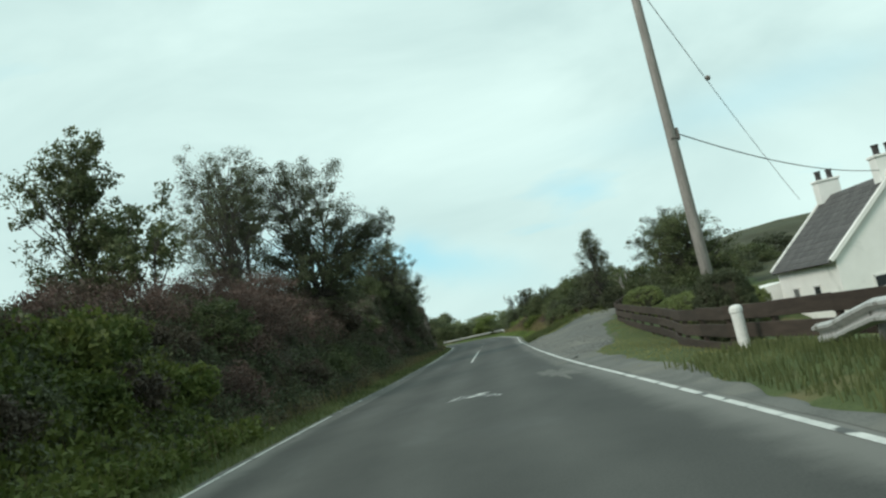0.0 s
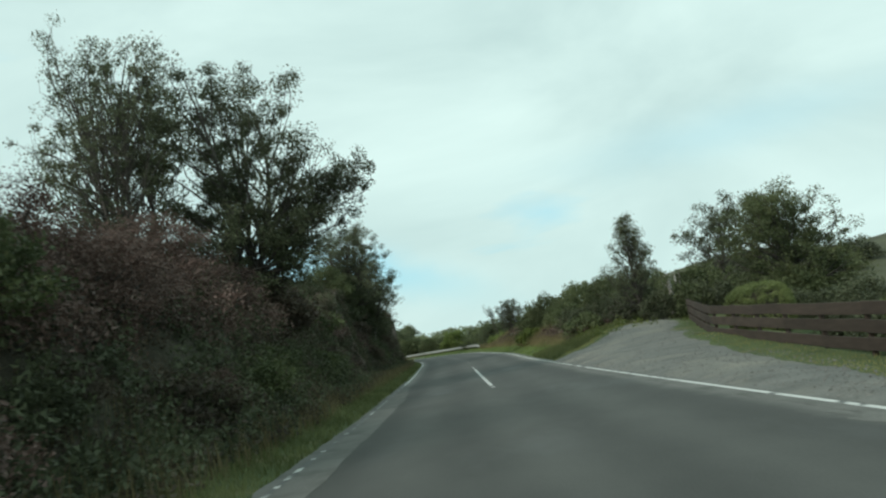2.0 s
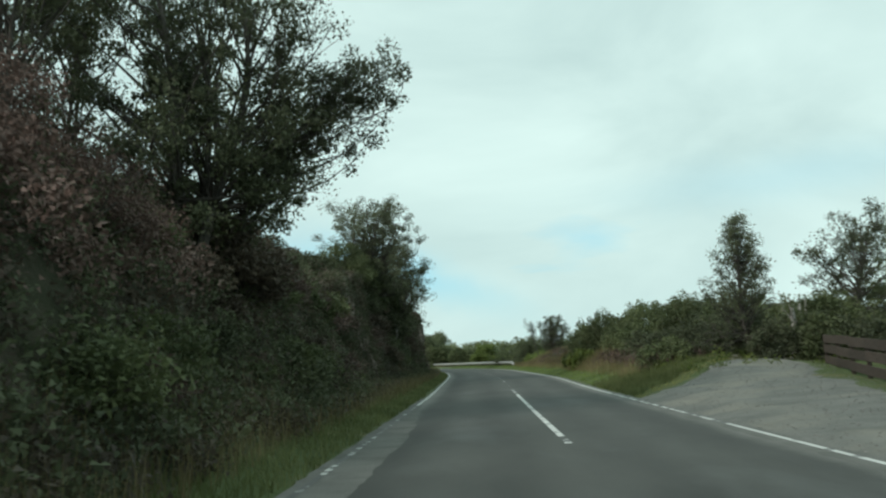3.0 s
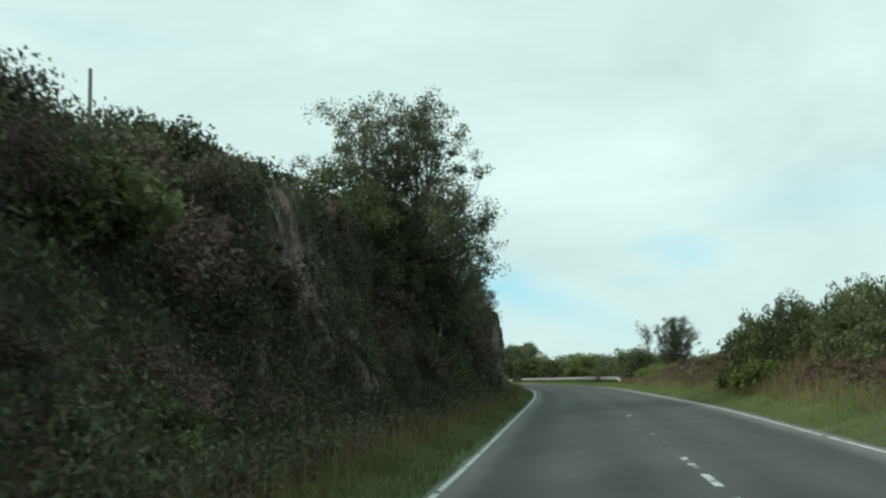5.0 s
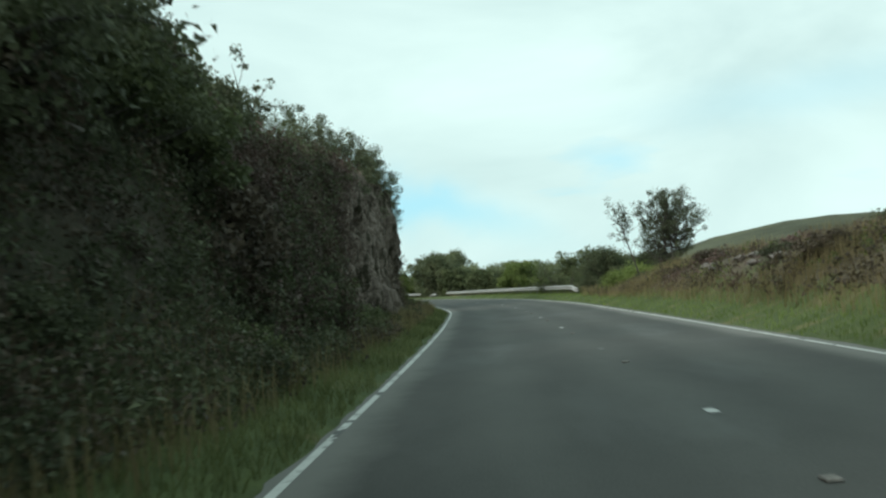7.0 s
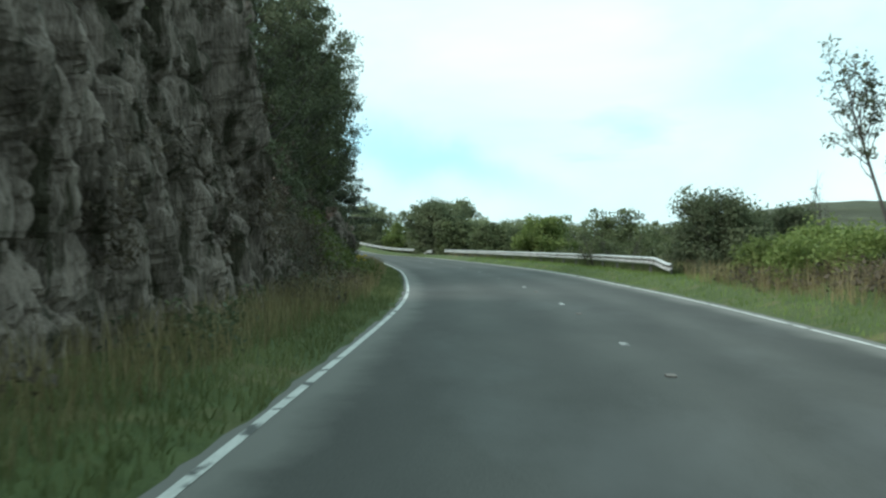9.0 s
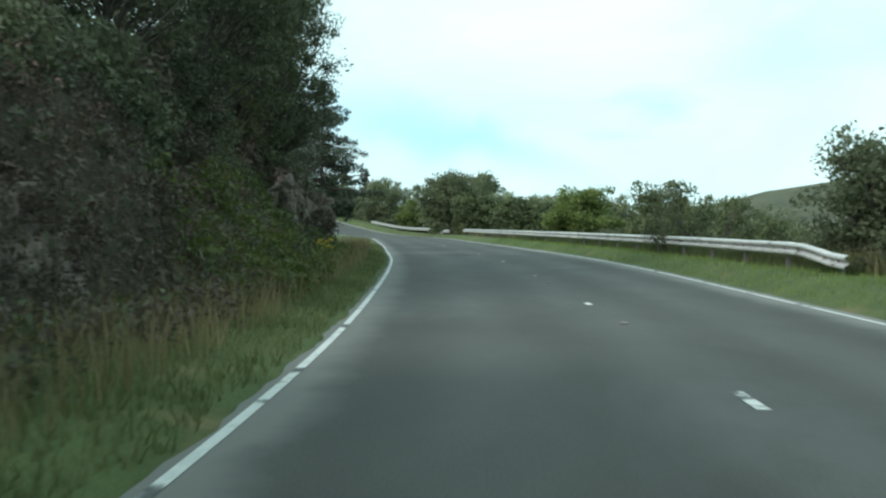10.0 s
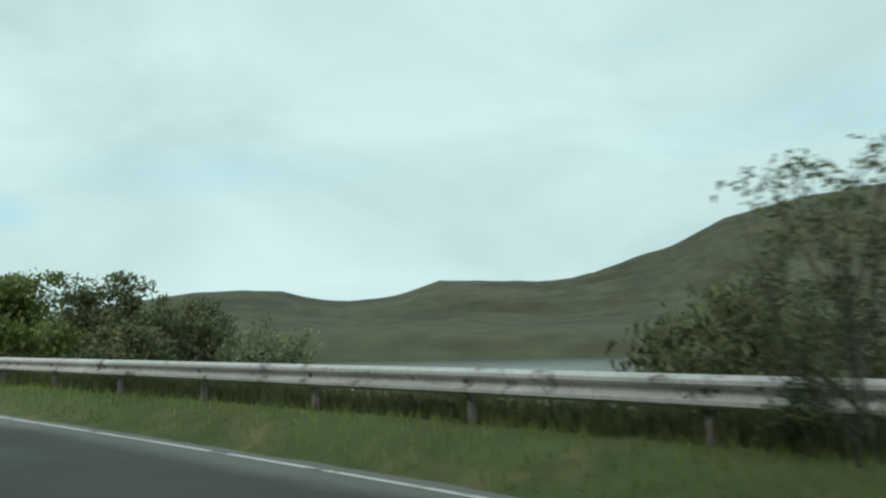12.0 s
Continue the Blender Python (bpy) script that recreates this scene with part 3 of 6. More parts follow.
def make_conifer(name, at, height, spread, seed, leaf_mat, bark, label, clear=0.15, group=""):
    """A spruce: straight trunk, tiers of nearly level boughs that droop at the tips, needle sprays hanging from them."""
    r = np.random.default_rng(seed)
    top = empty(name, at)
    tagged(top, label, "tree", group)
    wood = [tube(bent([0, 0, -0.4], [0.2, 0.1, height], r, 9, 0.015), np.linspace(0.2, 0.015, 9), 7)]
    centres, reach = [], []
    z = height * clear
    while z < height * 0.985:
        u = (z / height - clear) / (1 - clear)
        for k in range(r.integers(4, 7)):
            a = r.random() * 6.28
            long = spread * (min(1.0, 0.55 + 2.2 * u) * (1 - u) ** 0.75) * (0.55 + 0.6 * r.random()) + 0.25
            tip = np.array([math.cos(a) * long, math.sin(a) * long, z + 0.12 * long - 0.10 * long * r.random() * 3 + r.normal() * 0.1])
            bough = bent([0.1, 0.05, z], tip, r, 5, 0.05)
            wood.append(tube(bough, np.linspace(0.02 + 0.012 * long, 0.006, 5), 4))
            for s in np.arange(0.22, 1.02, 0.42 / max(long, 0.6)):
                i = min(s * 4, 3.999)
                p = bough[int(i)] + (bough[int(i) + 1] - bough[int(i)]) * (i % 1)
                centres.append(p - np.array([0, 0, 0.10]) + r.normal(size=3) * 0.10)
                reach.append(0.22 + 0.10 * long * (1.1 - 0.6 * s))
        z += height * (0.030 + 0.018 * r.random())
    v, q = merge(wood)
    add_mesh("trunk", np_mesh("trunk", v, q, bark, smooth_faces=True), top)
    v, q = leaves_at(np.array(centres), np.array(reach), 34, 0.085, r, 0.5, 0.45, 2.2)
    add_mesh("crown", np_mesh("crown", v, q, leaf_mat), top)
    return top


def make_shrub(name, at, radius, height, seed, leaf_mat, label, category="shrub", clumps=40, per=55, leaf=0.10, clump_r=0.4, twigs=9, group="", bark=None, twig_out=0.98):
    """A bush: a handful of stems from one root, leaf sprays over them with an uneven outline."""
    r = np.random.default_rng(seed)
    top = empty(name, at)
    tagged(top, label, category, group)
    centres, wood = [], []
    for k in range(clumps):
        a, u = r.random() * 6.28, r.random()
        rad = radius * (0.25 + 0.75 * r.random() ** 0.5) * math.sqrt(max(0.05, 1 - (u * 0.95) ** 2.4))
        centres.append([math.cos(a) * rad, math.sin(a) * rad, height * (0.08 + 0.87 * u) * (0.8 + 0.35 * r.random())])
    for k in range(twigs):
        c = np.array(centres[r.integers(len(centres))])
        c[:2] *= twig_out
        c[2] *= twig_out
        line = bent([r.normal() * 0.1, r.normal() * 0.1, -0.2], c, r, 5, 0.1)
        wood.append(tube(line, np.linspace(0.03, 0.005, 5) * (0.5 + height / 3), 4))
    v, q = merge(wood)
    add_mesh("branchwork", np_mesh("branchwork", v, q, bark or BARK, smooth_faces=True), top)
    v, q = leaves_at(np.array(centres), clump_r * (0.6 + 0.8 * r.random(len(centres))), per, leaf, r, 0.1, 0.8)
    add_mesh("foliage", np_mesh("foliage", v, q, leaf_mat), top)
    return top


def zg(x, y):
    return float(ground_z(np.array([x]), np.array([y]))[0])


# ---------------------------------------------------------------- ground, road, water


def spaced(parts):
    return np.unique(np.concatenate(parts).round(4))


def build_ground():
    far = np.geomspace(1.0, 2985.0, 52)
    us = spaced([np.arange(-10, 14.01, 0.3), 14 + far, -10 - far, np.arange(150, 1700, 20.0)])
    ys = spaced([np.arange(-20, 260.01, 1.0), 260 + np.geomspace(1.0, 2900, 60), np.arange(320, 1700, 20.0), -20 - np.geomspace(1.5, 2900, 40)])
    yy, uu = np.meshgrid(ys, us, indexing="ij")
    fade = 1 - smooth(np.abs(uu), 60, 400)
    xx = uu + middle(yy) * fade
    zz = ground_z(xx, yy)
    quads = grid_quads(len(ys), len(us))[:, ::-1]
    me = np_mesh("ground", np.stack([xx, yy, zz], -1).reshape(-1, 3), quads, GRASS_SOIL, smooth_faces=True)
    me.materials.append(BANK_SOIL)
    me.materials.append(MOOR)
    me.materials.append(HEATH)
    cx, cy = xx.ravel()[quads].mean(1), yy.ravel()[quads].mean(1)
    d, hw = cx - middle(cy), half_road(cy)
    kind = np.zeros(len(quads), np.int32)
    kind[(-d - hw) > bank_foot(cy) - 0.35 + 0.5 * fbm(cx * 0.9, cy * 0.9, 43)] = 1
    kind[(d - hw > 5) & (cy > 152) & (np.hypot(cx, cy - 170) < 260)] = 1
    kind[(d - hw > 2.6 + 0.8 * fbm(cx, cy, 45)) & (d - hw < 34 + 40 * fbm(cx * 0.04, cy * 0.04, 47)) & (cy > 95 + 26 * fbm(cx * 0.06, cy * 0.06, 49)) & (cy < 160)] = 3
    kind[(d - hw > 15 + 6 * fbm(cx * 0.1, cy * 0.1, 48)) & (cy < 160)] = 2
    kind[np.hypot(cx - 2, cy - 150) > 240] = 2
    me.polygons.foreach_set("material_index", kind)
    return tagged(add_mesh("ground", me), "grassy verges, wooded bank and moorland hills", "ground", kind="structure")


def strip(name, y0, y1, d0, d1, z, mat, step=0.8, wobble=0.0, uv=True, across=1):
    ys = np.linspace(y0, y1, max(2, int((y1 - y0) / step) + 1))
    ks = np.linspace(0, 1, across + 1)
    a, b = (d0(ys) if callable(d0) else np.full_like(ys, d0)), (d1(ys) if callable(d1) else np.full_like(ys, d1))
    dd = a[:, None] + (b - a)[:, None] * ks[None]
    if wobble:
        dd[:, 0] -= wobble * (fbm(ys * 0.9, ys * 0, 31) + 0.8 * fbm(ys * 3.1, ys * 0, 33) + 0.4)
        dd[:, -1] += wobble * (fbm(ys * 0.9, ys * 0, 37) + 0.8 * fbm(ys * 3.1, ys * 0, 39) + 0.4)
    yy = np.broadcast_to(ys[:, None], dd.shape)
    xx = middle(yy) + dd
    v = np.stack([xx, yy, z + road_z(yy)], -1).reshape(-1, 3)
    return np_mesh(name, v, grid_quads(len(ys), across + 1)[:, ::-1], mat, uv=np.stack([dd / half_road(yy) * 3.5, yy], -1).reshape(-1, 2) if uv else None)


build_ground()
road_me = strip("road", -110, 430, lambda y: -half_road(y) - 0.07, lambda y: half_road(y) + 0.20, 0.0, ASPHALT, 0.3, wobble=0.12, across=8)
tagged(add_mesh("road", road_me), "worn grey asphalt two-lane country road", "road", kind="structure")


def build_lines():
    for y0, y1, mat in ((-60, 37.5, PAINT), (37.5, 71.5, PAINT_GONE), (71.5, 300, PAINT)):
        left = strip("edge_line", y0, y1, lambda y: -half_road(y) - 0.04, lambda y: -half_road(y) + 0.05, 0.006, mat)
        tagged(add_mesh("edge_line", left), "worn white edge line beside the bank", "road marking", kind="structure")
    dust = strip("road_margin", 26, 77, lambda y: -half_road(y) - 0.16, lambda y: -half_road(y) - 0.02 + 0.62 * smooth(y, 26, 40) * (1 - smooth(y, 58, 77)), 0.003, MARGIN, 0.25, wobble=0.10, across=3)
    tagged(add_mesh("road_margin", dust), "pale dusty worn margin of the asphalt", "road", kind="structure")
    for y0, y1, mat in ((-60, 58, PAINT), (58, 73, PAINT_WORN), (73, 300, PAINT)):
        right = strip("edge_line", y0, y1, lambda y: half_road(y) - 0.045, lambda y: half_road(y) + 0.045, 0.005, mat)
        tagged(add_mesh("edge_line", right), "worn white edge line beside the verge", "road marking", kind="structure")
    dust = strip("road_margin", 28, 76, lambda y: half_road(y) - 0.02 - 0.22 * smooth(y, 28, 40) * (1 - smooth(y, 66, 76)), lambda y: half_road(y) + 0.14, 0.003, MARGIN, 0.25, wobble=0.10, across=3)
    tagged(add_mesh("road_margin", dust), "pale dusty margin of the asphalt by the drive", "road", kind="structure")
    spans = [(56.1, 56.9), (57.4, 66.0), (66.3, 77.2), (78.2, 79.6), (80.3, 82.2)] + [(y, y + 0.45 + 0.3 * (k % 3 == 1)) for k, y in enumerate(np.arange(88, 262, 9.0))]
    spans += [(14.5, 15.0), (17.2, 17.8)]
    for a, b in spans:
        me = strip("centre_dash", a, b, 0.10, 0.21, 0.005, PAINT if b - a > 5 else PAINT_WORN, 0.25)
        tagged(add_mesh("centre_dash", me), "worn white centre line dash on asphalt", "road marking", "centre line", kind="structure")


def build_arrow():
    bm = bmesh.new()
    shape = [(0.95, -2.3), (1.12, -2.2), (0.75, -0.9), (0.35, -0.1), (0.75, 0.05), (-0.35, 1.0), (-0.95, -0.45), (-0.2, -0.25), (0.35, -1.0)]
    vs = [bm.verts.new((3.55 + x * 0.6, 32.2 + y * 0.75, 0.005)) for x, y in shape]
    bm.faces.new(vs)
    bmesh.ops.triangulate(bm, faces=bm.faces[:])
    ob = part("lane_arrow", bm, PAINT_WORN, None)
    tagged(ob, "worn white return-to-lane arrow on asphalt", "road marking", kind="structure")


def build_studs():
    """Reflecting road studs along the centre line."""
    bm = bmesh.new()
    box(bm, (0, 0, 0.012), (0.11, 0.14, 0.024), 0, 0.008)
    first = part("road_stud", bm, STONE, None)
    tagged(first, "small pale reflecting road stud", "road stud", "road studs")
    for k, y in enumerate(np.arange(85.0, 250.0, 9.0)):
        x = float(middle(y)) + 0.15
        if k == 0:
            first.matrix_world = pose(x, y, 0.0)
        else:
            copy_thing(first, pose(x, y, 0.0))


build_lines()
build_arrow()
build_studs()


FENCE_LINE = [(14.7, 74.4), (11.4, 60.4), (10.8, 52), (10.35, 44), (9.85, 40.0), (9.1, 36.4), (8.75, 31), (8.95, 26), (9.6, 20), (10.6, 13)]


def fence_x(y):
    return np.interp(y, [p[1] for p in FENCE_LINE[::-1]], [p[0] for p in FENCE_LINE[::-1]])


def drive_limits(y):
    """The gravel's two edges: along the road and round the far corner, and below the fence."""
    inner = middle(y) + half_road(y) + 0.08
    inner = np.where(y > 69.0, np.maximum(inner, np.interp(y, [69.0, 69.8, 72.4, 75.5, 78.5], [7.2, 7.75, 9.3, 10.9, 13.0])), inner)
    outer = fence_x(y) - np.interp(y, [36, 41, 45, 50, 60, 74, 79], [2.7, 2.2, 1.5, 1.0, 0.4, 0.2, 0.4])
    return inner, np.maximum(outer, inner + 0.35)


def build_drive():
    """Gravel apron that runs from the road edge up beside the fence."""
    ys = np.linspace(38.0, 78.5, 200)
    ks = np.linspace(0, 1, 34)
    inner, outer = drive_limits(ys)
    inner = inner + np.where(ys > 69, 0.35, 0.10) * fbm(ys * 1.3, ys * 0, 51)
    outer = outer + 0.40 * fbm(ys * 0.9, ys * 0, 53, 5)
    xx = inner[:, None] + np.maximum(outer - inner, 0.1)[:, None] * ks[None]
    yy = np.broadcast_to(ys[:, None], xx.shape) + 0 * xx
    zz = ground_z(xx, yy) + 0.05 + 0.015 * fbm(xx * 1.1, yy * 0.7, 55) - 0.09 * ks[None] ** 6
    road_side = (ys < 69.5)[:, None]
    zz = np.where(road_side, np.maximum(zz, np.where(ks[None] < 0.5, 0.003 * np.arange(len(ks))[None], -9)), zz - 0.08 * (1 - ks[None]) ** 8)
    zz[:, 0] = np.where(ys < 69.5, -0.006, zz[:, 0])
    zz[-1] -= 0.1
    me = np_mesh("gravel_drive", np.stack([xx, yy, zz], -1).reshape(-1, 3), grid_quads(len(ys), len(ks))[:, ::-1], GRAVEL, smooth_faces=True)
    tagged(add_mesh("gravel_drive", me), "grey gravel drive rising from the road", "drive", kind="structure")
    # loose chippings, thicker where wheels have pushed them together
    r = np.random.default_rng(57)
    n = 9000
    y = r.uniform(39, 78, n)
    a, b = drive_limits(y)
    x = a + 0.1 + (b - a - 0.1) * r.random(n)
    near = (fbm(x * 0.8, y * 0.5, 59) > r.normal(size=n) * 0.25) & (a > 0)
    x, y = x[near], y[near]
    z = ground_z(x, y) + 0.055 + 0.015 * fbm(x * 1.1, y * 0.7, 55)
    z = np.maximum(z, 0.01)
    size = 0.007 + 0.022 * r.random(len(x)) ** 3
    shape = np.array([(1, 0, 0), (0, 1, 0), (-1, 0, 0), (0, -1, 0), (0, 0, 0.7), (0, 0, -0.7)], float)
    v = np.stack([x, y, z], 1)[:, None] + shape[None] * size[:, None, None] * r.uniform(0.6, 1.3, (len(x), 6, 1))
    f = np.array([(0, 1, 4), (1, 2, 4), (2, 3, 4), (3, 0, 4), (1, 0, 5), (2, 1, 5), (3, 2, 5), (0, 3, 5)])
    q = (np.arange(len(x))[:, None, None] * 6 + f[None]).reshape(-1, 3)
    tagged(add_mesh("chippings", np_mesh("chippings", v.reshape(-1, 3), q, PEBBLE)), "loose grey stone chippings on the drive", "gravel", kind="stuff")


build_drive()


def build_grit_strip():
    """Worn gritty strip between the edge line and the grass by the fence."""
    ys = np.linspace(14.0, 46.0, 110)
    ks = np.linspace(0, 1, 7)
    inner = half_road(ys) + 0.12 + 0.06 * fbm(ys, ys * 0, 61)
    outer = inner + 0.25 + 0.65 * smooth(ys, 18, 30) + 0.5 * fbm(ys * 0.7, ys * 0, 63, 5)
    dd = inner[:, None] + np.maximum(outer - inner, 0.1)[:, None] * ks[None]
    yy = np.broadcast_to(ys[:, None], dd.shape) + 0 * dd
    xx = middle(yy) + dd
    zz = np.maximum(ground_z(xx, yy) + 0.03, 0.004) - 0.07 * ks[None] ** 8
    me = np_mesh("grit_strip", np.stack([xx, yy, zz], -1).reshape(-1, 3), grid_quads(len(ys), len(ks))[:, ::-1], GRAVEL, smooth_faces=True)
    tagged(add_mesh("grit_strip", me), "pale gritty strip beside the road edge", "gravel", kind="structure")


build_grit_strip()


def gravel_spill(x, y, half_x, half_y, seed, label):
    """Pale grit washed on to the asphalt."""
    a = np.linspace(0, 2 * np.pi, 160, endpoint=False)
    k = 0.75 + 1.5 * fbm(np.cos(a) * 2.6 + 5, np.sin(a) * 2.6 + 5, seed, 5)
    v = np.stack([x + half_x * k * np.cos(a), y + half_y * k * np.sin(a), np.full(160, 0.0035)], 1)
    v = np.concatenate([v, [[x, y, 0.0035]]])
    i = np.arange(160)
    me = np_mesh("gravel_spill", v, np.stack([i, (i + 1) % 160, np.full(160, 160)], 1), GRAVEL)
    tagged(add_mesh("gravel_spill", me), label, "gravel", kind="structure")


gravel_spill(5.6, 33.3, 0.42, 2.4, 57, "pale grit spilled on the asphalt by the drive")
gravel_spill(6.05, 37.5, 0.25, 1.8, 59, "thin grit along the road edge by the drive")
bm = bmesh.new()
bmesh.ops.create_grid(bm, x_segments=1, y_segments=1, size=1, matrix=Matrix.Translation((175, 300, WATER_LEVEL)) @ Matrix.Diagonal((175, 175, 1, 1)))
tagged(part("water", bm, WATER, None), "pale grey still loch below the road", "water", kind="structure")

# ---------------------------------------------------------------- rock faces


FACES = {}


def cells(u, v, seed):
    """Jittered cells: each point's own cell number, its place inside the cell and its distance from the nearest joint."""
    iu, iv = np.floor(u), np.floor(v)
    best, second = np.full(u.shape, 9.0), np.full(u.shape, 9.0)
    own, du, dv = np.zeros(u.shape), np.zeros(u.shape), np.zeros(u.shape)
    for a in (-1, 0, 1):
        for b in (-1, 0, 1):
            cu, cv = iu + a, iv + b
            pu, pv = cu + 0.1 + 0.8 * lattice(cu, cv, seed), cv + 0.1 + 0.8 * lattice(cu, cv, seed + 1)
            dist = np.hypot(u - pu, v - pv)
            closer = dist < best
            second = np.where(closer, best, np.minimum(second, dist))
            own = np.where(closer, lattice(cu, cv, seed + 2), own)
            du, dv = np.where(closer, u - pu, du), np.where(closer, v - pv, dv)
            best = np.minimum(best, dist)
    return own, du, dv, second - best


def rock_face(name, tops, foot, batter, seed, label, turn_in=0.9):
    """A blasted rock cutting: upright jointed blocks with ledges and cracks, backed by the bank."""
    y0, y1 = tops[0][0], tops[-1][0]
    ys = np.concatenate([np.arange(y0, y1 - 1.3, 0.07), np.linspace(y1 - 1.3, y1, 40)])
    nu, nv = len(ys), 110
    vs = np.linspace(0, 1, nv)
    recess = turn_in * smooth(ys, y1 - 1.3, y1)[:, None] ** 2
    top = np.interp(ys, [p[0] for p in tops], [p[1] for p in tops]) + 0.6 * fbm(ys * 0.6, ys * 0, seed + 9)
    yy = ys[:, None] + 0 * vs[None]
    level = -0.3 + (top.max() + 0.3) * vs[None] + 0 * yy
    zz = np.minimum(level, top[:, None])
    yr = yy + recess
    wy, wz = yr + 0.7 * fbm(yr * 0.6, zz * 0.5, seed), zz + 0.8 * fbm(yr * 0.7, zz * 0.6, seed + 1)
    out = 0.9 * fbm(yr * 0.22, zz * 0.18, seed + 4) + 0.16 * fbm(yr * 3.5, zz * 2.5, seed + 5)
    for across, up, depth, crack in ((2.1, 3.6, 0.75, 0.30), (0.75, 2.0, 0.36, 0.22), (0.34, 0.8, 0.20, 0.12), (0.15, 0.4, 0.08, 0.05)):
        own, du, dv, joint = cells(wy / across + 0.35 * wz / up, wz / up, seed + int(10 * across))
        tilt = (own * 7.3) % 1.0 - 0.5
        body = smooth(joint, 0.0, 0.28)
        out = out + body * depth * (own - 0.5 + 1.1 * tilt * du - 0.2 * ((own * 3.7) % 1.0) * dv) - crack * np.exp(-joint / 0.10)
    xx = middle(yy) - half_road(yy) - foot - batter * zz + out - 0.3 * np.minimum(level - zz, 2.0) - (1 - smooth(ys, y0, y0 + 3))[:, None] - recess
    FACES[seed] = (xx, yy, zz)
    me = np_mesh(name, np.stack([xx, yy, zz], -1).reshape(-1, 3), grid_quads(nu, nv), ROCK)
    return tagged(add_mesh(name, me), label, "rock", kind="structure")


rock_face("rock_face", [(78, 2.5), (82, 5.0), (86, 5.5), (91, 6.2), (97, 6.2)], 3.3, 0.22, 61, "dark weathered schist cutting half hidden by brush")
rock_face("rock_face", [(113, 2.6), (118, 4.8), (124, 5.5), (131, 5.9), (138, 6.5), (145.5, 6.5), (149.4, 6.2)],
          2.5, 0.10, 71, "brown-grey jointed vertical rock cutting beside the verge")
rock_face("rock_face", [(144.5, 2.3), (148.5, 2.9), (150.4, 2.8), (151.6, 2.5), (151.8, 2.1), (153.0, 2.0), (153.2, 1.75), (154.5, 1.7), (154.8, 1.1), (156.2, 0.8)], 3.0, 0.12, 91, "broken lower step of the rock cutting", 0.9)
rock_face("rock_face", [(168, 0.6), (170, 2.2), (174, 3.0), (180, 3.2), (186, 2.4), (189, 0.8)], 2.5, 0.25, 81, "low brown rock outcrop under the trees")


def rock_block(at, size, turn, tilt, seed, label):
    """A squared block of the cutting: flat broken faces, chipped edges."""
    bm = bmesh.new()
    bmesh.ops.create_cube(bm, size=1)
    bmesh.ops.subdivide_edges(bm, edges=bm.edges[:], cuts=9, use_grid_fill=True)
    for v in bm.verts:
        p = Vector(v.co)
        corner = max(0.0, abs(p.x) + abs(p.y) + abs(p.z) - 1.12)
        q = Vector((p.x * size[0], p.y * size[1], p.z * size[2])) * (1 - 0.22 * corner)
        s = Vector((seed * 3.1, 0, 0))
        q += Vector((noise.noise(q * 1.1 + s), 0.6 * noise.noise(q * 1.2 - s), 0.6 * noise.noise(q * 1.0 + s * 2))) * 0.16
        q.x += 0.05 * noise.noise(q * 4.0 + s)
        v.co = q
    ob = part("rock_block", bm, ROCK, None)
    ob.matrix_world = pose(*at, 0, tilt, turn)
    return tagged(ob, label, "rock", kind="structure")


rock_block((-3.42, 85.35, 4.55), (0.9, 1.55, 1.00), 6, -6, 1, "flat upper slab of the rock cutting")
rock_block((-3.45, 86.65, 4.80), (0.9, 1.45, 1.45), 5, -6, 5, "flat upper slab of the rock cutting")
rock_block((-3.50, 86.25, 3.50), (0.9, 2.55, 1.15), 4, -4, 2, "lower slab of the rock cutting under a crack")
rock_block((-3.20, 87.25, 2.30), (0.9, 1.50, 1.15), -8, 4, 3, "pale broken block on the rock cutting")
rock_block((-2.75, 94.0, 0.75), (0.7, 1.1, 0.95), 12, 0, 4, "squared block at the foot of the cutting")

# ---------------------------------------------------------------- guard rails
BEAM = [(-0.040, 0.155), (-0.015, 0.150), (0.050, 0.112), (0.052, 0.072), (-0.040, 0.028), (-0.045, 0.0), (-0.040, -0.028), (0.052, -0.072), (0.050, -0.112), (-0.015, -0.150), (-0.040, -0.155)]


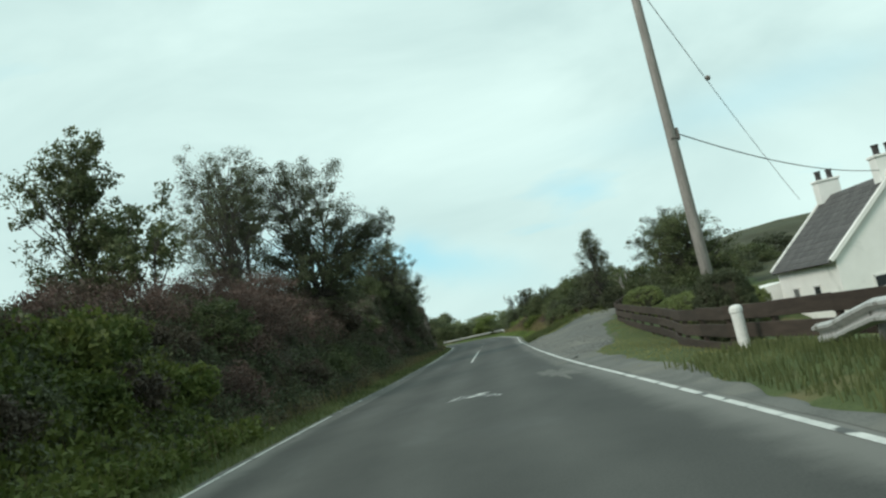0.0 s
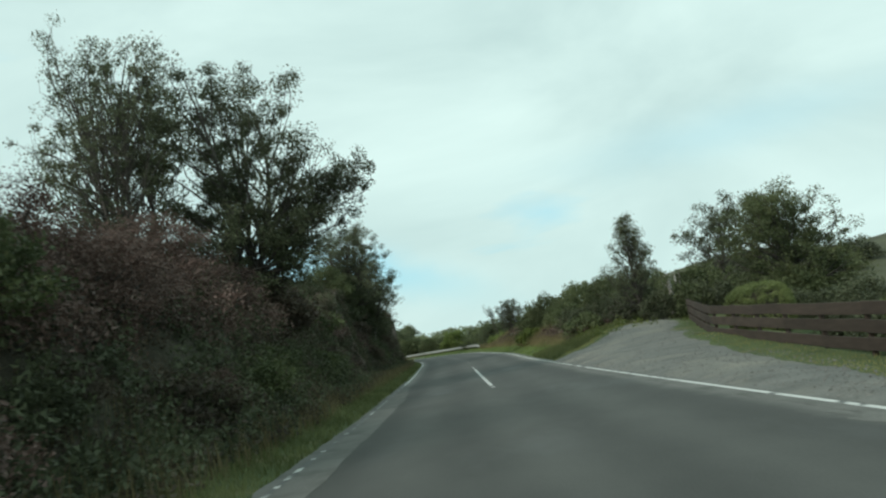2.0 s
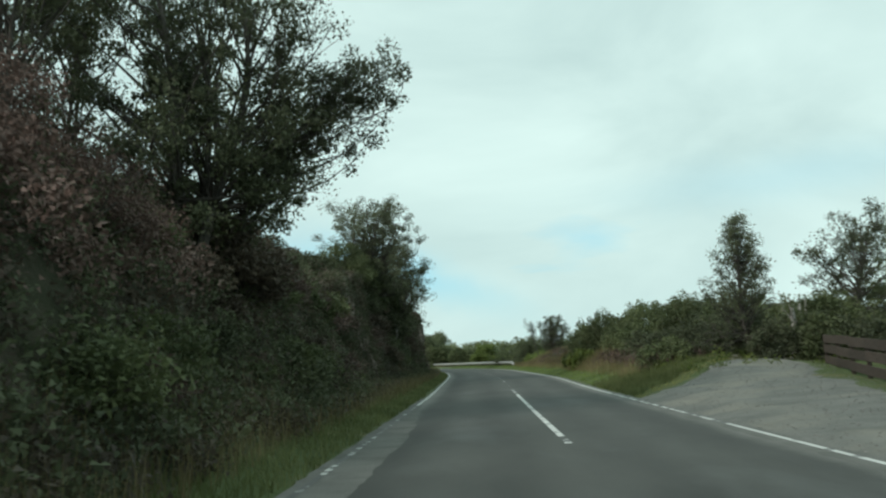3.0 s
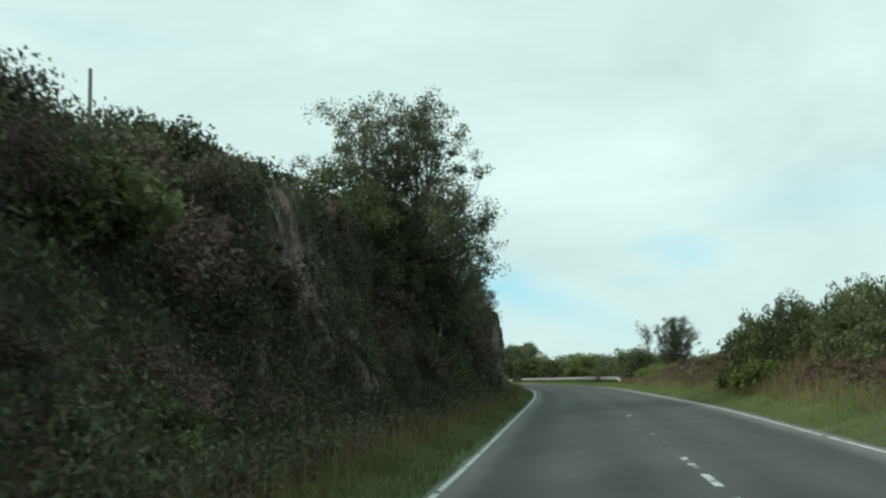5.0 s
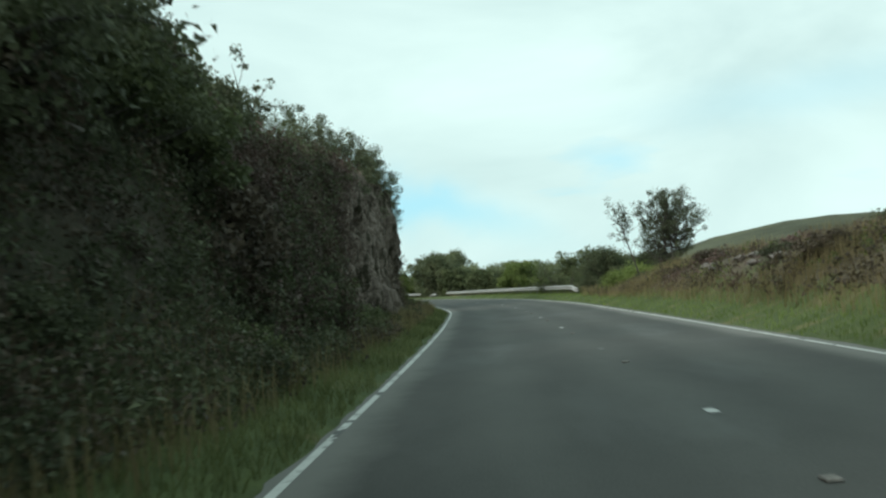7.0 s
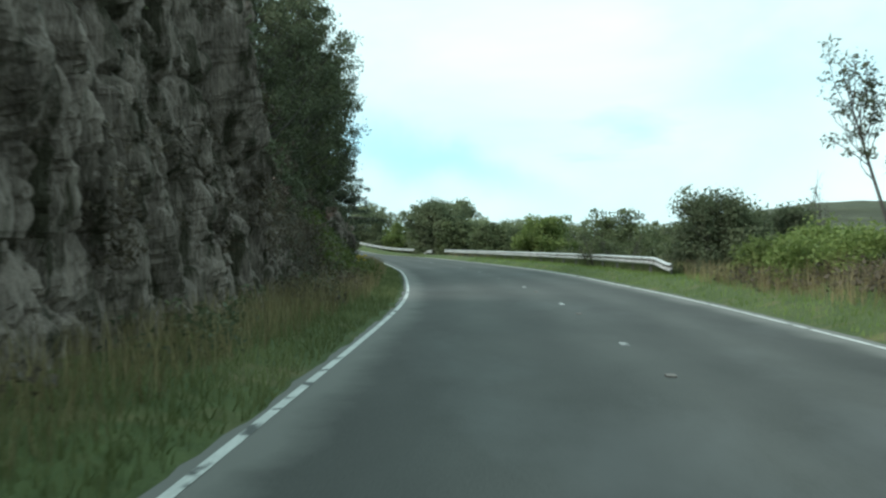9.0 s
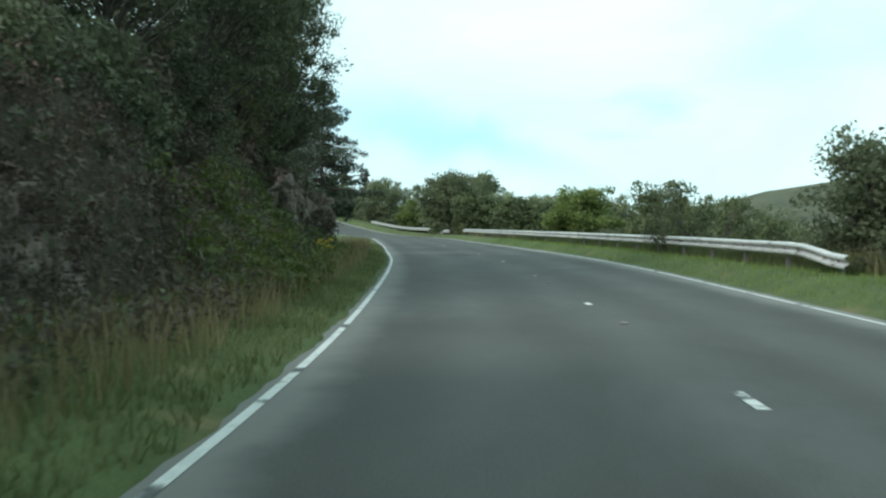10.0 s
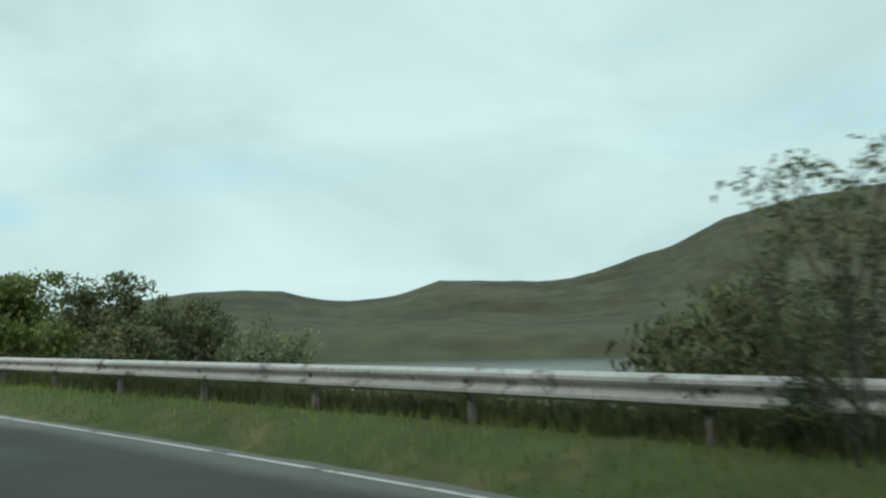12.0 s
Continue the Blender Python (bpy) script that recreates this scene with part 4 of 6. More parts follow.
def guard_rail(line, top_z, label, spacing=3.2, fall=(0, 0), group="guard rails"):
    """W-beam on steel posts with blocks; the ends may dip. The line's near side faces the road."""
    line = np.asarray(line, float)
    thing = empty("guard_rail", (line[0, 0], line[0, 1], 0))
    tagged(thing, label, "guard rail", group)
    origin = np.array([line[0, 0], line[0, 1], 0])
    way = np.gradient(line, axis=0)
    way /= np.linalg.norm(way, axis=1, keepdims=True)
    side = np.stack([way[:, 1], -way[:, 0]], 1)      # away from the road on the loch side
    run = np.concatenate([[0], np.cumsum(np.linalg.norm(np.diff(line, axis=0), axis=1))])
    dip = -0.35 * fall[0] * (1 - smooth(run, 0, 3.0)) - 0.35 * fall[1] * smooth(run, run[-1] - 3.0, run[-1])
    mid = road_z(line[:, 1]) + top_z - 0.155 + dip + 0.02 * fbm(run * 0.3, run * 0, 91)
    prof = [(-n, z) for n, z in BEAM] + [(-n + 0.012, z) for n, z in reversed(BEAM)]
    k = len(prof)
    v = np.stack([np.concatenate([line + side * n, (mid + z)[:, None]], 1) for n, z in prof], 1) - origin
    i = np.arange(len(line) - 1)[:, None] * k + np.arange(k)[None]
    j = np.arange(len(line) - 1)[:, None] * k + (np.arange(k)[None] + 1) % k
    add_mesh("beam", np_mesh("beam", v.reshape(-1, 3), np.stack([i, i + k, j + k, j], -1).reshape(-1, 4), STEEL, smooth_faces=False), thing)
    for s in np.arange(0.5, run[-1], spacing):
        x, y = np.interp(s, run, line[:, 0]), np.interp(s, run, line[:, 1])
        sx, sy = np.interp(s, run, side[:, 0]), np.interp(s, run, side[:, 1])
        m = float(np.interp(s, run, mid))
        g = zg(x, y)
        a = math.atan2(sy, sx)
        bm = bmesh.new()
        c = Vector((x + sx * 0.13 - origin[0], y + sy * 0.13 - origin[1], 0))
        low, high = g - 0.3, m + 0.14
        box(bm, c + Vector((0, 0, (low + high) / 2)), (0.10, 0.05, high - low), a)
        box(bm, c + Vector((-sx * 0.065, -sy * 0.065, m)), (0.05, 0.09, 0.20), a)
        part("post", bm, POST_STEEL, thing)


def rail_line(y0, y1, off, step=0.8):
    ys = np.arange(y0, y1 + 0.01, step)
    return np.stack([middle(ys) + half_road(ys) + off, ys], 1)


guard_rail(rail_line(163.5, 239, 2.05), 0.93, "long galvanised steel crash barrier above the loch", 3.2, (0.6, 0))
guard_rail(rail_line(245.5, 251.5, 1.9), 0.80, "short bent length of steel crash barrier", 2.0, (0, 1))
guard_rail(rail_line(256, 284, 1.9), 0.95, "steel crash barrier on the far bend", 3.2)
guard_rail(np.stack([np.linspace(8.75, 8.2, 14), np.linspace(25.5, 15.0, 14)], 1)[::-1], 0.66, "grey steel crash barrier end in long grass", 2.6, (0, 1))

# ---------------------------------------------------------------- fence, marker post, pole and wires


def build_fence():
    """Brown post-and-rail fence with three broad boards along the drive."""
    pts = np.array(FENCE_LINE)
    run = np.concatenate([[0], np.cumsum(np.linalg.norm(np.diff(pts, axis=0), axis=1))])
    count = 26
    at = np.linspace(0, run[-1], count)
    tops = np.interp(at, np.append(run[[0, 1, 2, 3, 4, 5, 6]], run[-1]), [1.60, 1.18, 0.92, 0.71, 0.68, 0.70, 0.70, 0.65])
    fence = empty("fence", (11.2, 63.4, 0))
    tagged(fence, "brown stained post and board fence beside the drive", "fence")
    places = [(float(np.interp(s, run, pts[:, 0])) - 11.2, float(np.interp(s, run, pts[:, 1])) - 63.4) for s in at]
    r = np.random.default_rng(5)
    for k, (x, y) in enumerate(places):
        g = zg(x + 11.2, y + 63.4)
        bm = bmesh.new()
        low = min(g, tops[k] - 1.0) - 0.3
        box(bm, (x + 0.07, y, (low + tops[k]) / 2), (0.10, 0.10, tops[k] - low), 0.1 * r.normal(), 0.008)
        part("post", bm, FENCE_WOOD, fence)
        if k == len(places) - 1:
            break
        x2, y2 = places[k + 1]
        for dz in (0.12, 0.47, 0.83):
            a, b = Vector((x, y, tops[k] - dz + r.normal() * 0.012)), Vector((x2, y2, tops[k + 1] - dz + r.normal() * 0.012))
            bm = bmesh.new()
            m = Matrix.Translation((a + b) / 2) @ (b - a).to_track_quat("Y", "Z").to_matrix().to_4x4()
            made = bmesh.ops.create_cube(bm, size=1, matrix=m @ Matrix.Diagonal((0.035, (b - a).length + 0.02, 0.265, 1)))
            bmesh.ops.bevel(bm, geom=bm.edges[:], offset=0.006, segments=1, affect="EDGES")
            part("board", bm, FENCE_WOOD, fence)


build_fence()


def lathe(profile, sides=14):
    bm = bmesh.new()
    rings = [[bm.verts.new((r * math.cos(2 * math.pi * k / sides), r * math.sin(2 * math.pi * k / sides), z)) for k in range(sides)] for r, z in profile]
    for a, b in zip(rings, rings[1:]):
        for k in range(sides):
            bm.faces.new((a[k], a[(k + 1) % sides], b[(k + 1) % sides], b[k]))
    bm.faces.new(rings[-1])
    bm.faces.new(rings[0][::-1])
    return bm


def build_marker():
    thing = empty("marker_post", (8.45, 28.2, 0))
    tagged(thing, "round white painted wooden marker post in grass", "post")
    low = zg(8.45, 28.2) - 0.35
    part("shaft", lathe([(0.105, low), (0.105, 0.62)]), POST_WHITE, thing)
    part("cap", lathe([(0.108, 0.62), (0.118, 0.635), (0.118, 0.70), (0.10, 0.74), (0.04, 0.76)]), POST_WHITE, thing, "white domed cap")


build_marker()


def wire(name, a, b, sag, radius, label):
    a, b = np.array(a, float), np.array(b, float)
    t = np.linspace(0, 1, 28)[:, None]
    p = a + (b - a) * t
    p[:, 2] -= sag * 4 * (t * (1 - t))[:, 0]
    v, q = tube(p, np.full(28, radius), 5)
    return tagged(add_mesh(name, np_mesh(name, v, q, BLACK)), label, "wire", "overhead wires")


def build_pole():
    x, y = 10.4, 37.0
    g = zg(x, y)
    thing = empty("utility_pole", (x, y, 0))
    tagged(thing, "weathered grey wooden utility pole behind the fence", "utility pole")
    part("pole", lathe([(0.165, g - 0.4), (0.155, g + 3), (0.135, 6.5), (0.115, 9.9), (0.06, 10.0)], 16), POLE_WOOD, thing, smooth_faces=True)
    bm = bmesh.new()
    box(bm, (0.16, 0, 5.3), (0.10, 0.14, 0.34), 0, 0.01)
    box(bm, (0.05, -0.12, 5.2), (0.22, 0.05, 0.06), 0.3, 0.006)
    part("bracket", bm, CERAMIC, thing, "dark cable bracket")
    for k, z in enumerate((9.35, 9.7)):
        bm = bmesh.new()
        box(bm, (-0.22, 0, z), (0.40, 0.04, 0.04), 0, 0.005)
        part("arm", bm, STEEL, thing, "short steel insulator arm")
        bm = lathe([(0.03, z + 0.02), (0.055, z + 0.05), (0.035, z + 0.08), (0.05, z + 0.11), (0.02, z + 0.14)], 10)
        bmesh.ops.translate(bm, verts=bm.verts[:], vec=(-0.40, 0, 0))
        part("insulator", bm, CERAMIC, thing, "small brown insulator")
    wire("overhead_wire", (x + 0.2, y, 5.3), (21.6, 50.1, 4.0), 0.35, 0.016, "black cable from pole to cottage chimney")
    wire("overhead_wire", (x + 0.05, y, 9.8), (22.8, 62.5, 4.3), 0.2, 0.012, "thin stay wire falling behind the cottage")
    wire("overhead_wire", (x - 0.4, y, 9.45), (-34, 17, 13.6), 0.3, 0.010, "thin wire crossing above the road")
    wire("overhead_wire", (x - 0.4, y, 9.8), (-34, 16, 14.0), 0.3, 0.010, "thin wire crossing above the road")
    bm = bmesh.new()
    bmesh.ops.create_icosphere(bm, subdivisions=2, radius=0.10)
    knot = part("stay_insulator", bm, CERAMIC, None)
    knot.location = (x + 0.05 + 12.65 * 0.28, y + 25.6 * 0.28, 9.8 - 5.5 * 0.28 - 0.2 * 4 * 0.28 * 0.72)
    tagged(knot, "dark insulator on the stay wire", "insulator")


build_pole()


def build_hill_post():
    thing = empty("fence_post", (-7.4, 86.0, zg(-7.4, 86.0)))
    tagged(thing, "thin wooden post on top of the bank", "post")
    part("shaft", lathe([(0.055, -0.4), (0.045, max(1.6, 8.45 - zg(-7.4, 86.0)))], 8), POLE_WOOD, thing)


build_hill_post()

# ---------------------------------------------------------------- cottage


def build_cottage():
    """White harled cottage, gable to the road, slate roof, a chimney on each gable, a lean-to porch."""
    x0, x1, y0, y1, g, eave, ridge = 18.9, 25.3, 50.0, 57.3, -2.3, 1.0, 3.75
    xm = (x0 + x1) / 2
    home = empty("cottage", (xm, (y0 + y1) / 2, g))
    tagged(home, "white harled cottage with a dark slate roof", "house")
    ox, oy = xm, (y0 + y1) / 2

    def local(x, y, z):
        return (x - ox, y - oy, z - g)

    bm = bmesh.new()
    for y in (y0, y1):
        for x, z in ((x0, g - 0.4), (x1, g - 0.4), (x1, eave), (xm, ridge - 0.08), (x0, eave)):
            bm.verts.new(local(x, y, z))
    bm.verts.ensure_lookup_table()
    vs = bm.verts
    bm.faces.new([vs[k] for k in (0, 1, 2, 3, 4)])
    bm.faces.new([vs[k] for k in (9, 8, 7, 6, 5)])
    for a, b in ((0, 1), (1, 2), (2, 3), (3, 4), (4, 0)):
        bm.faces.new((vs[b], vs[a], vs[a + 5], vs[b + 5]))
    part("wall", bm, RENDER_WHITE, home)
    # roof slopes with rows of slates
    for name, xe in (("roof", x0), ("roof", x1)):
        sgn = -1 if xe == x0 else 1
        bm = bmesh.new()
        slope = Vector((xe - xm + sgn * 0.25, 0, eave - ridge - 0.24))
        n = Vector((-slope.z * sgn * sgn, 0, slope.x)).normalized()
        n = n if n.z > 0 else -n
        a, b = Vector(local(xm, y0 + 0.02, ridge)), Vector(local(xm, y1 - 0.02, ridge))
        c = [a, b, b + slope, a + slope]
        lo = [bm.verts.new(p - n * 0.02) for p in c]
        hi = [bm.verts.new(p + n * 0.07) for p in c]
        bm.faces.new(hi)
        bm.faces.new(lo[::-1])
        for k in range(4):
            bm.faces.new((lo[k], lo[(k + 1) % 4], hi[(k + 1) % 4], hi[k]))
        bmesh.ops.recalc_face_normals(bm, faces=bm.faces[:])
        roof = part(name, bm, SLATE, home, "dark slate roof slope")
        if sgn < 0:
            rows, cols = 13, 22
            me = bpy.data.meshes.new("slate")
            b2 = bmesh.new()
            box(b2, (0, 0, 0), (slope.length / rows * 1.2, (y1 - y0) / cols * 0.97, 0.02))
            b2.to_mesh(me)
            b2.free()
            me.materials.append(SLATE)
            tilt = math.atan2(slope.z, -slope.x)
            for i in range(rows):
                for j in range(cols):
                    s = add_mesh("slate", me, roof)
                    q = a + slope * ((i + 0.5) / rows) + n * 0.088 + Vector((0, (y1 - y0) * (j + 0.25 + 0.5 * (i % 2)) / cols, 0))
                    s.matrix_local = Matrix.Translation(q) @ Matrix.Rotation(tilt + 0.03, 4, "Y")
    # pale skews along both gables
    for y in (y0 - 0.06, y1 + 0.06):
        for xe, sgn in ((x0 - 0.22, -1), (x1 + 0.22, 1)):
            a, b = Vector(local(xm, y, ridge + 0.12)), Vector(local(xe, y, eave - 0.12))
            bm = bmesh.new()
            m = Matrix.Translation((a + b) / 2) @ (b - a).to_track_quat("X", "Z").to_matrix().to_4x4()
            bmesh.ops.create_cube(bm, size=1, matrix=m @ Matrix.Diagonal(((b - a).length, 0.22, 0.16, 1)))
            part("skew", bm, RENDER_WHITE, home, "white painted gable skew")
    for y in (y0 + 0.42, y1 - 0.42):
        bm = bmesh.new()
        box(bm, local(xm, y, ridge + 0.27), (1.05, 0.66, 1.05), 0, 0.02)
        box(bm, local(xm, y, ridge + 0.84), (1.16, 0.76, 0.11), 0, 0.02)
        stack = part("chimney", bm, RENDER_WHITE, home, "white chimney stack")
        for dx in (-0.27, 0.27):
            bm = lathe([(0.15, 0), (0.15, 0.06), (0.125, 0.09), (0.135, 0.36), (0.16, 0.38), (0.16, 0.44), (0.11, 0.44)], 12)
            bmesh.ops.translate(bm, verts=bm.verts[:], vec=local(xm + dx, y, ridge + 0.89))
            part("chimney_pot", bm, DARK_CLAY, stack, "dark clay chimney pot")
    # windows: recessed glass in white frames
    spots = [("x", x0, 55.2, -0.55), ("x", x0, 52.6, -0.55), ("y", y0, 20.6, -0.6)]
    for axis, w, at, z in spots:
        win = bmesh.new()
        size = (0.10, 0.85, 1.05) if axis == "x" else (0.85, 0.10, 1.05)
        c = local(w - 0.02, at, z) if axis == "x" else local(at, w - 0.02, z)
        t = 0.07
        for sx, dz in ((0, 0.5), (0, -0.5), (0, 0)):
            box(win, (c[0], c[1], c[2] + dz), (size[0], size[1], t) if axis == "x" else (size[0], size[1], t))
        for k in (-1, 1):
            off = (0, k * 0.40, 0) if axis == "x" else (k * 0.40, 0, 0)
            box(win, (c[0] + off[0], c[1] + off[1], c[2]), (size[0], t, 1.07) if axis == "x" else (t, size[1], 1.07))
        frame_ob = part("window", win, POST_WHITE, home, "small white sash window")
        g2 = bmesh.new()
        box(g2, c, (0.05, 0.74, 0.95) if axis == "x" else (0.74, 0.05, 0.95))
        part("pane", g2, GLASS, frame_ob, "dark glass")
    # lean-to porch on the near long side
    bm = bmesh.new()
    for y in (57.6, 61.0):
        for x, z in ((16.9, g - 0.4), (19.6, g - 0.4), (19.6, 0.35), (18.4, 0.30), (17.3, 0.05), (16.9, -0.25)):
            bm.verts.new(local(x, y, z))
    bm.verts.ensure_lookup_table()
    vs = bm.verts
    bm.faces.new([vs[k] for k in range(6)])
    bm.faces.new([vs[k] for k in range(11, 5, -1)])
    for k in range(6):
        bm.faces.new((vs[(k + 1) % 6], vs[k], vs[k + 6], vs[(k + 1) % 6 + 6]))
    part("porch", bm, RENDER_WHITE, home, "low white lean-to with a curved roof")
    bm = bmesh.new()
    box(bm, local(16.93, 59.3, -0.85), (0.08, 1.5, 0.7))
    part("window", bm, GLASS, home, "dark porch window")


build_cottage()


def boulder(at, size, seed):
    r = np.random.default_rng(seed)
    bm = bmesh.new()
    bmesh.ops.create_icosphere(bm, subdivisions=3, radius=1)
    for v in bm.verts:
        k = 1 + 0.45 * noise.noise(Vector(v.co) * 1.3 + Vector((seed, 0, 0))) + 0.12 * noise.noise(Vector(v.co) * 4)
        v.co = Vector((v.co.x * size[0] * k, v.co.y * size[1] * k, v.co.z * size[2] * k))
    ob = part("boulder", bm, STONE, None)
    ob.matrix_world = pose(at[0], at[1], zg(at[0], at[1]) + size[2] * 0.45, 0, 0, 360 * r.random())
    tagged(ob, "pale grey boulder at the edge of the drive" if at[1] < 80 else "pale grey boulder among heather on the heath", "boulder", "boulders by the drive" if at[1] < 80 else "heath boulders")


for k, (x, y, s) in enumerate([(12.45, 79.4, 0.36), (13.2, 79.7, 0.30), (11.9, 79.2, 0.16)]):
    boulder((x, y), (s * 0.85, s * 0.6, s * 0.42), 40 + k)
for k, (x, y, s) in enumerate([(11.6, 127.5, 0.24), (11.9, 130.0, 0.28), (11.8, 125.6, 0.30), (11.5, 132.6, 0.22), (12.0, 128.6, 0.26), (12.1, 123.5, 0.22), (11.8, 134.5, 0.25)]):
    boulder((x, y), (s * 1.1, s * 0.75, s * 0.42), 60 + k)

# ---------------------------------------------------------------- trees of the bank
make_tree("birch_tree", (-7.3, 60.0, zg(-7.3, 60.0)), 9.0, 2.6, 11, LEAF_BIRCH, BARK, "airy silver birch on top of the bank", clear=0.22, clumps=130, per=56, leaf=0.080, clump_r=0.42, trunk_r=0.14, stems=3, crown_shape="vase")
make_tree("birch_tree", (-8.0, 64.5, zg(-8.0, 64.5)), 8.8, 2.5, 23, LEAF_MID, BARK, "leafy birch behind an oak on the bank", clear=0.08, clumps=110, per=74, leaf=0.10, clump_r=0.5, trunk_r=0.12, stems=3)
make_tree("oak_tree", (-4.1, 63.0, zg(-4.1, 63.0)), 8.5, 3.3, 12, LEAF_DARK, BARK, "dense dark oak leaning over the road", "tree", clear=0.0, clumps=150, per=150, leaf=0.085, clump_r=0.62, trunk_r=0.2, crown_shape="round", stems=3)
make_tree("birch_tree", (-3.4, 64.8, zg(-3.4, 64.8)), 5.6, 1.7, 13, LEAF_BIRCH, BARK, "slanting birch with branches reaching over the road", clear=0.42, clumps=80, per=60, leaf=0.085, clump_r=0.40, lean=(3.3, 0.2), trunk_r=0.13, sway=(0.8, 0.0))
make_tree("rowan_tree", (-7.3, 41.8, zg(-7.3, 41.8)), 10.3 - zg(-7.3, 41.8), 1.75, 14, LEAF_MID, BARK, "tall rowan on top of the bank", clear=0.05, clumps=85, per=56, leaf=0.12, clump_r=0.48, trunk_r=0.12, stems=3)
make_tree("rowan_tree", (-10.0, 61.5, zg(-10.0, 61.5)), max(1.6, 7.0 - zg(-10.0, 61.5)), 1.1, 15, LEAF_MID, BARK, "small rowan behind the heather bank", clear=0.05, clumps=50, per=55, leaf=0.10, clump_r=0.42, trunk_r=0.08, stems=2)
make_tree("rowan_tree", (-5.5, 40.4, zg(-5.5, 40.4)), 7.6 - zg(-5.5, 40.4), 1.1, 16, LEAF_MID, BARK, "leafy young rowan leaning from the bank", clear=0.38, clumps=34, per=46, leaf=0.12, clump_r=0.36, trunk_r=0.07, stems=2, lean=(0.3, -0.2))
make_tree("birch_tree", (-2.9, 101.0, zg(-2.9, 101.0)), 6.6, 3.0, 17, LEAF_BIRCH, BARK, "broad birch standing above the rock cutting", clear=0.0, clumps=170, per=84, leaf=0.09, clump_r=0.52, trunk_r=0.17, stems=4, crown_shape="round")
make_tree("birch_tree", (-2.0, 105.5, zg(-2.0, 105.5)), 7.0, 2.1, 18, LEAF_BIRCH, BARK, "birch drooping towards the road", clear=0.0, clumps=115, per=60, leaf=0.095, clump_r=0.5, lean=(1.3, 0.8), trunk_r=0.12, stems=2, droop=0.6)
make_tree("birch_tree", (-1.72, 101.6, 2.5), 1.35, 0.3, 19, LEAF_DARK, BIRCH_BARK, "short white birch stem leaning from the bank", clear=0.8, clumps=4, per=30, leaf=0.08, clump_r=0.25, lean=(0.12, 1.0), trunk_r=0.035)
make_tree("birch_tree", (-4.1, 113.6, zg(-4.1, 113.6)), 4.5, 1.9, 20, LEAF_BIRCH, BARK, "small ragged birch on the cutting's edge", clear=0.1, clumps=70, per=56, leaf=0.10, clump_r=0.4, trunk_r=0.08, stems=2)
make_tree("birch_tree", (-3.5, 123.0, zg(-3.5, 123.0)), 1.9, 1.2, 21, LEAF_BIRCH, BARK, "stunted birch on the cutting's edge", clear=0.1, clumps=24, per=36, leaf=0.10, clump_r=0.32, trunk_r=0.05, stems=2)
for k, (x, y, h, s, mat) in enumerate([(-6.3, 164.5, 9.5, 2.8, LEAF_DARK), (-6.0, 170.0, 9.5, 2.8, LEAF_DARK), (-6.9, 175.0, 9.0, 2.4, LEAF_MID), (-7.6, 159.5, 9.0, 2.8, LEAF_DARK),
                                       (-7.4, 181.0, 8.8, 2.5, LEAF_DARK), (-9.6, 190.5, 10.5, 2.5, LEAF_DARK), (-10.2, 177.0, 11.0, 3.2, LEAF_DARK), (-12.3, 189.0, 9.5, 2.7, LEAF_DARK), (-10.5, 166.0, 11.0, 3.2, LEAF_MID)]):
    make_tree("alder_tree", (x, y, zg(x, y)), h, s, 30 + k, mat, BARK, "tall dark alder crowding the roadside bank", "tree", clear=0.14, clumps=120, per=90, leaf=0.11, clump_r=0.62,
              trunk_r=0.16, stems=2, group="roadside alders", crown_shape="vase")
for k, (x, y, h, s) in enumerate([(-9.2, 203, 10.6, 4.0), (-12.6, 209, 12.4, 4.4), (-21.0, 233, 14.0, 4.4), (-33, 266, 14.0, 4.4), (-22.5, 303, 10.2, 3.4), (-27, 310, 10.0, 3.2)]):
    make_conifer("spruce_tree", (x, y, zg(x, y)), h, s, 45 + k, LEAF_CONIFER, BARK, "dark pointed spruce among the roadside trees", 0.2 if k < 2 else 0.06, "spruces")

# ---------------------------------------------------------------- trees on the garden and loch side
make_tree("larch_tree", (13.9, 80.2, zg(13.9, 80.2)), 6.75 - zg(13.9, 80.2), 2.6, 51, LEAF_BIRCH, BARK, "feathery pointed larch behind the drive", clear=0.0, clumps=150, per=40, leaf=0.075, clump_r=0.36, trunk_r=0.10, crown_shape="cone", droop=0.0)
make_tree("ash_tree", (19.0, 70.2, zg(19.0, 70.2)), 5.65 - zg(19.0, 70.2), 3.1, 52, LEAF_MID, BARK, "broad leafy ash behind the garden", clear=0.0, clumps=190, per=90, leaf=0.09, clump_r=0.46, trunk_r=0.18, stems=2)
make_tree("ash_tree", (18.8, 82.6, zg(18.8, 82.6)), 6.9 - zg(18.8, 82.6), 2.8, 53, LEAF_BIRCH, BARK, "open-crowned ash behind the garden", clear=0.2, clumps=75, per=60, leaf=0.09, clump_r=0.5, trunk_r=0.15, stems=2)
make_tree("ash_tree", (37.5, 92.0, zg(37.5, 92.0)), 2.6, 2.3, 54, LEAF_DARK, BARK, "dark ash beyond the cottage", clear=0.05, clumps=100, per=60, leaf=0.15, clump_r=0.6, trunk_r=0.17)
for x, y in ((15.0, 78.2), (15.6, 78.9)):
    make_tree("birch_stump", (x, y, zg(x, y)), 3.3 - zg(x, y), 0.6, int(x * 10), LEAF_MID, BIRCH_BARK, "pale broken birch trunk among bushes", "stump", clear=0.2, clumps=10, per=26, leaf=0.1, clump_r=0.3, trunk_r=0.17)
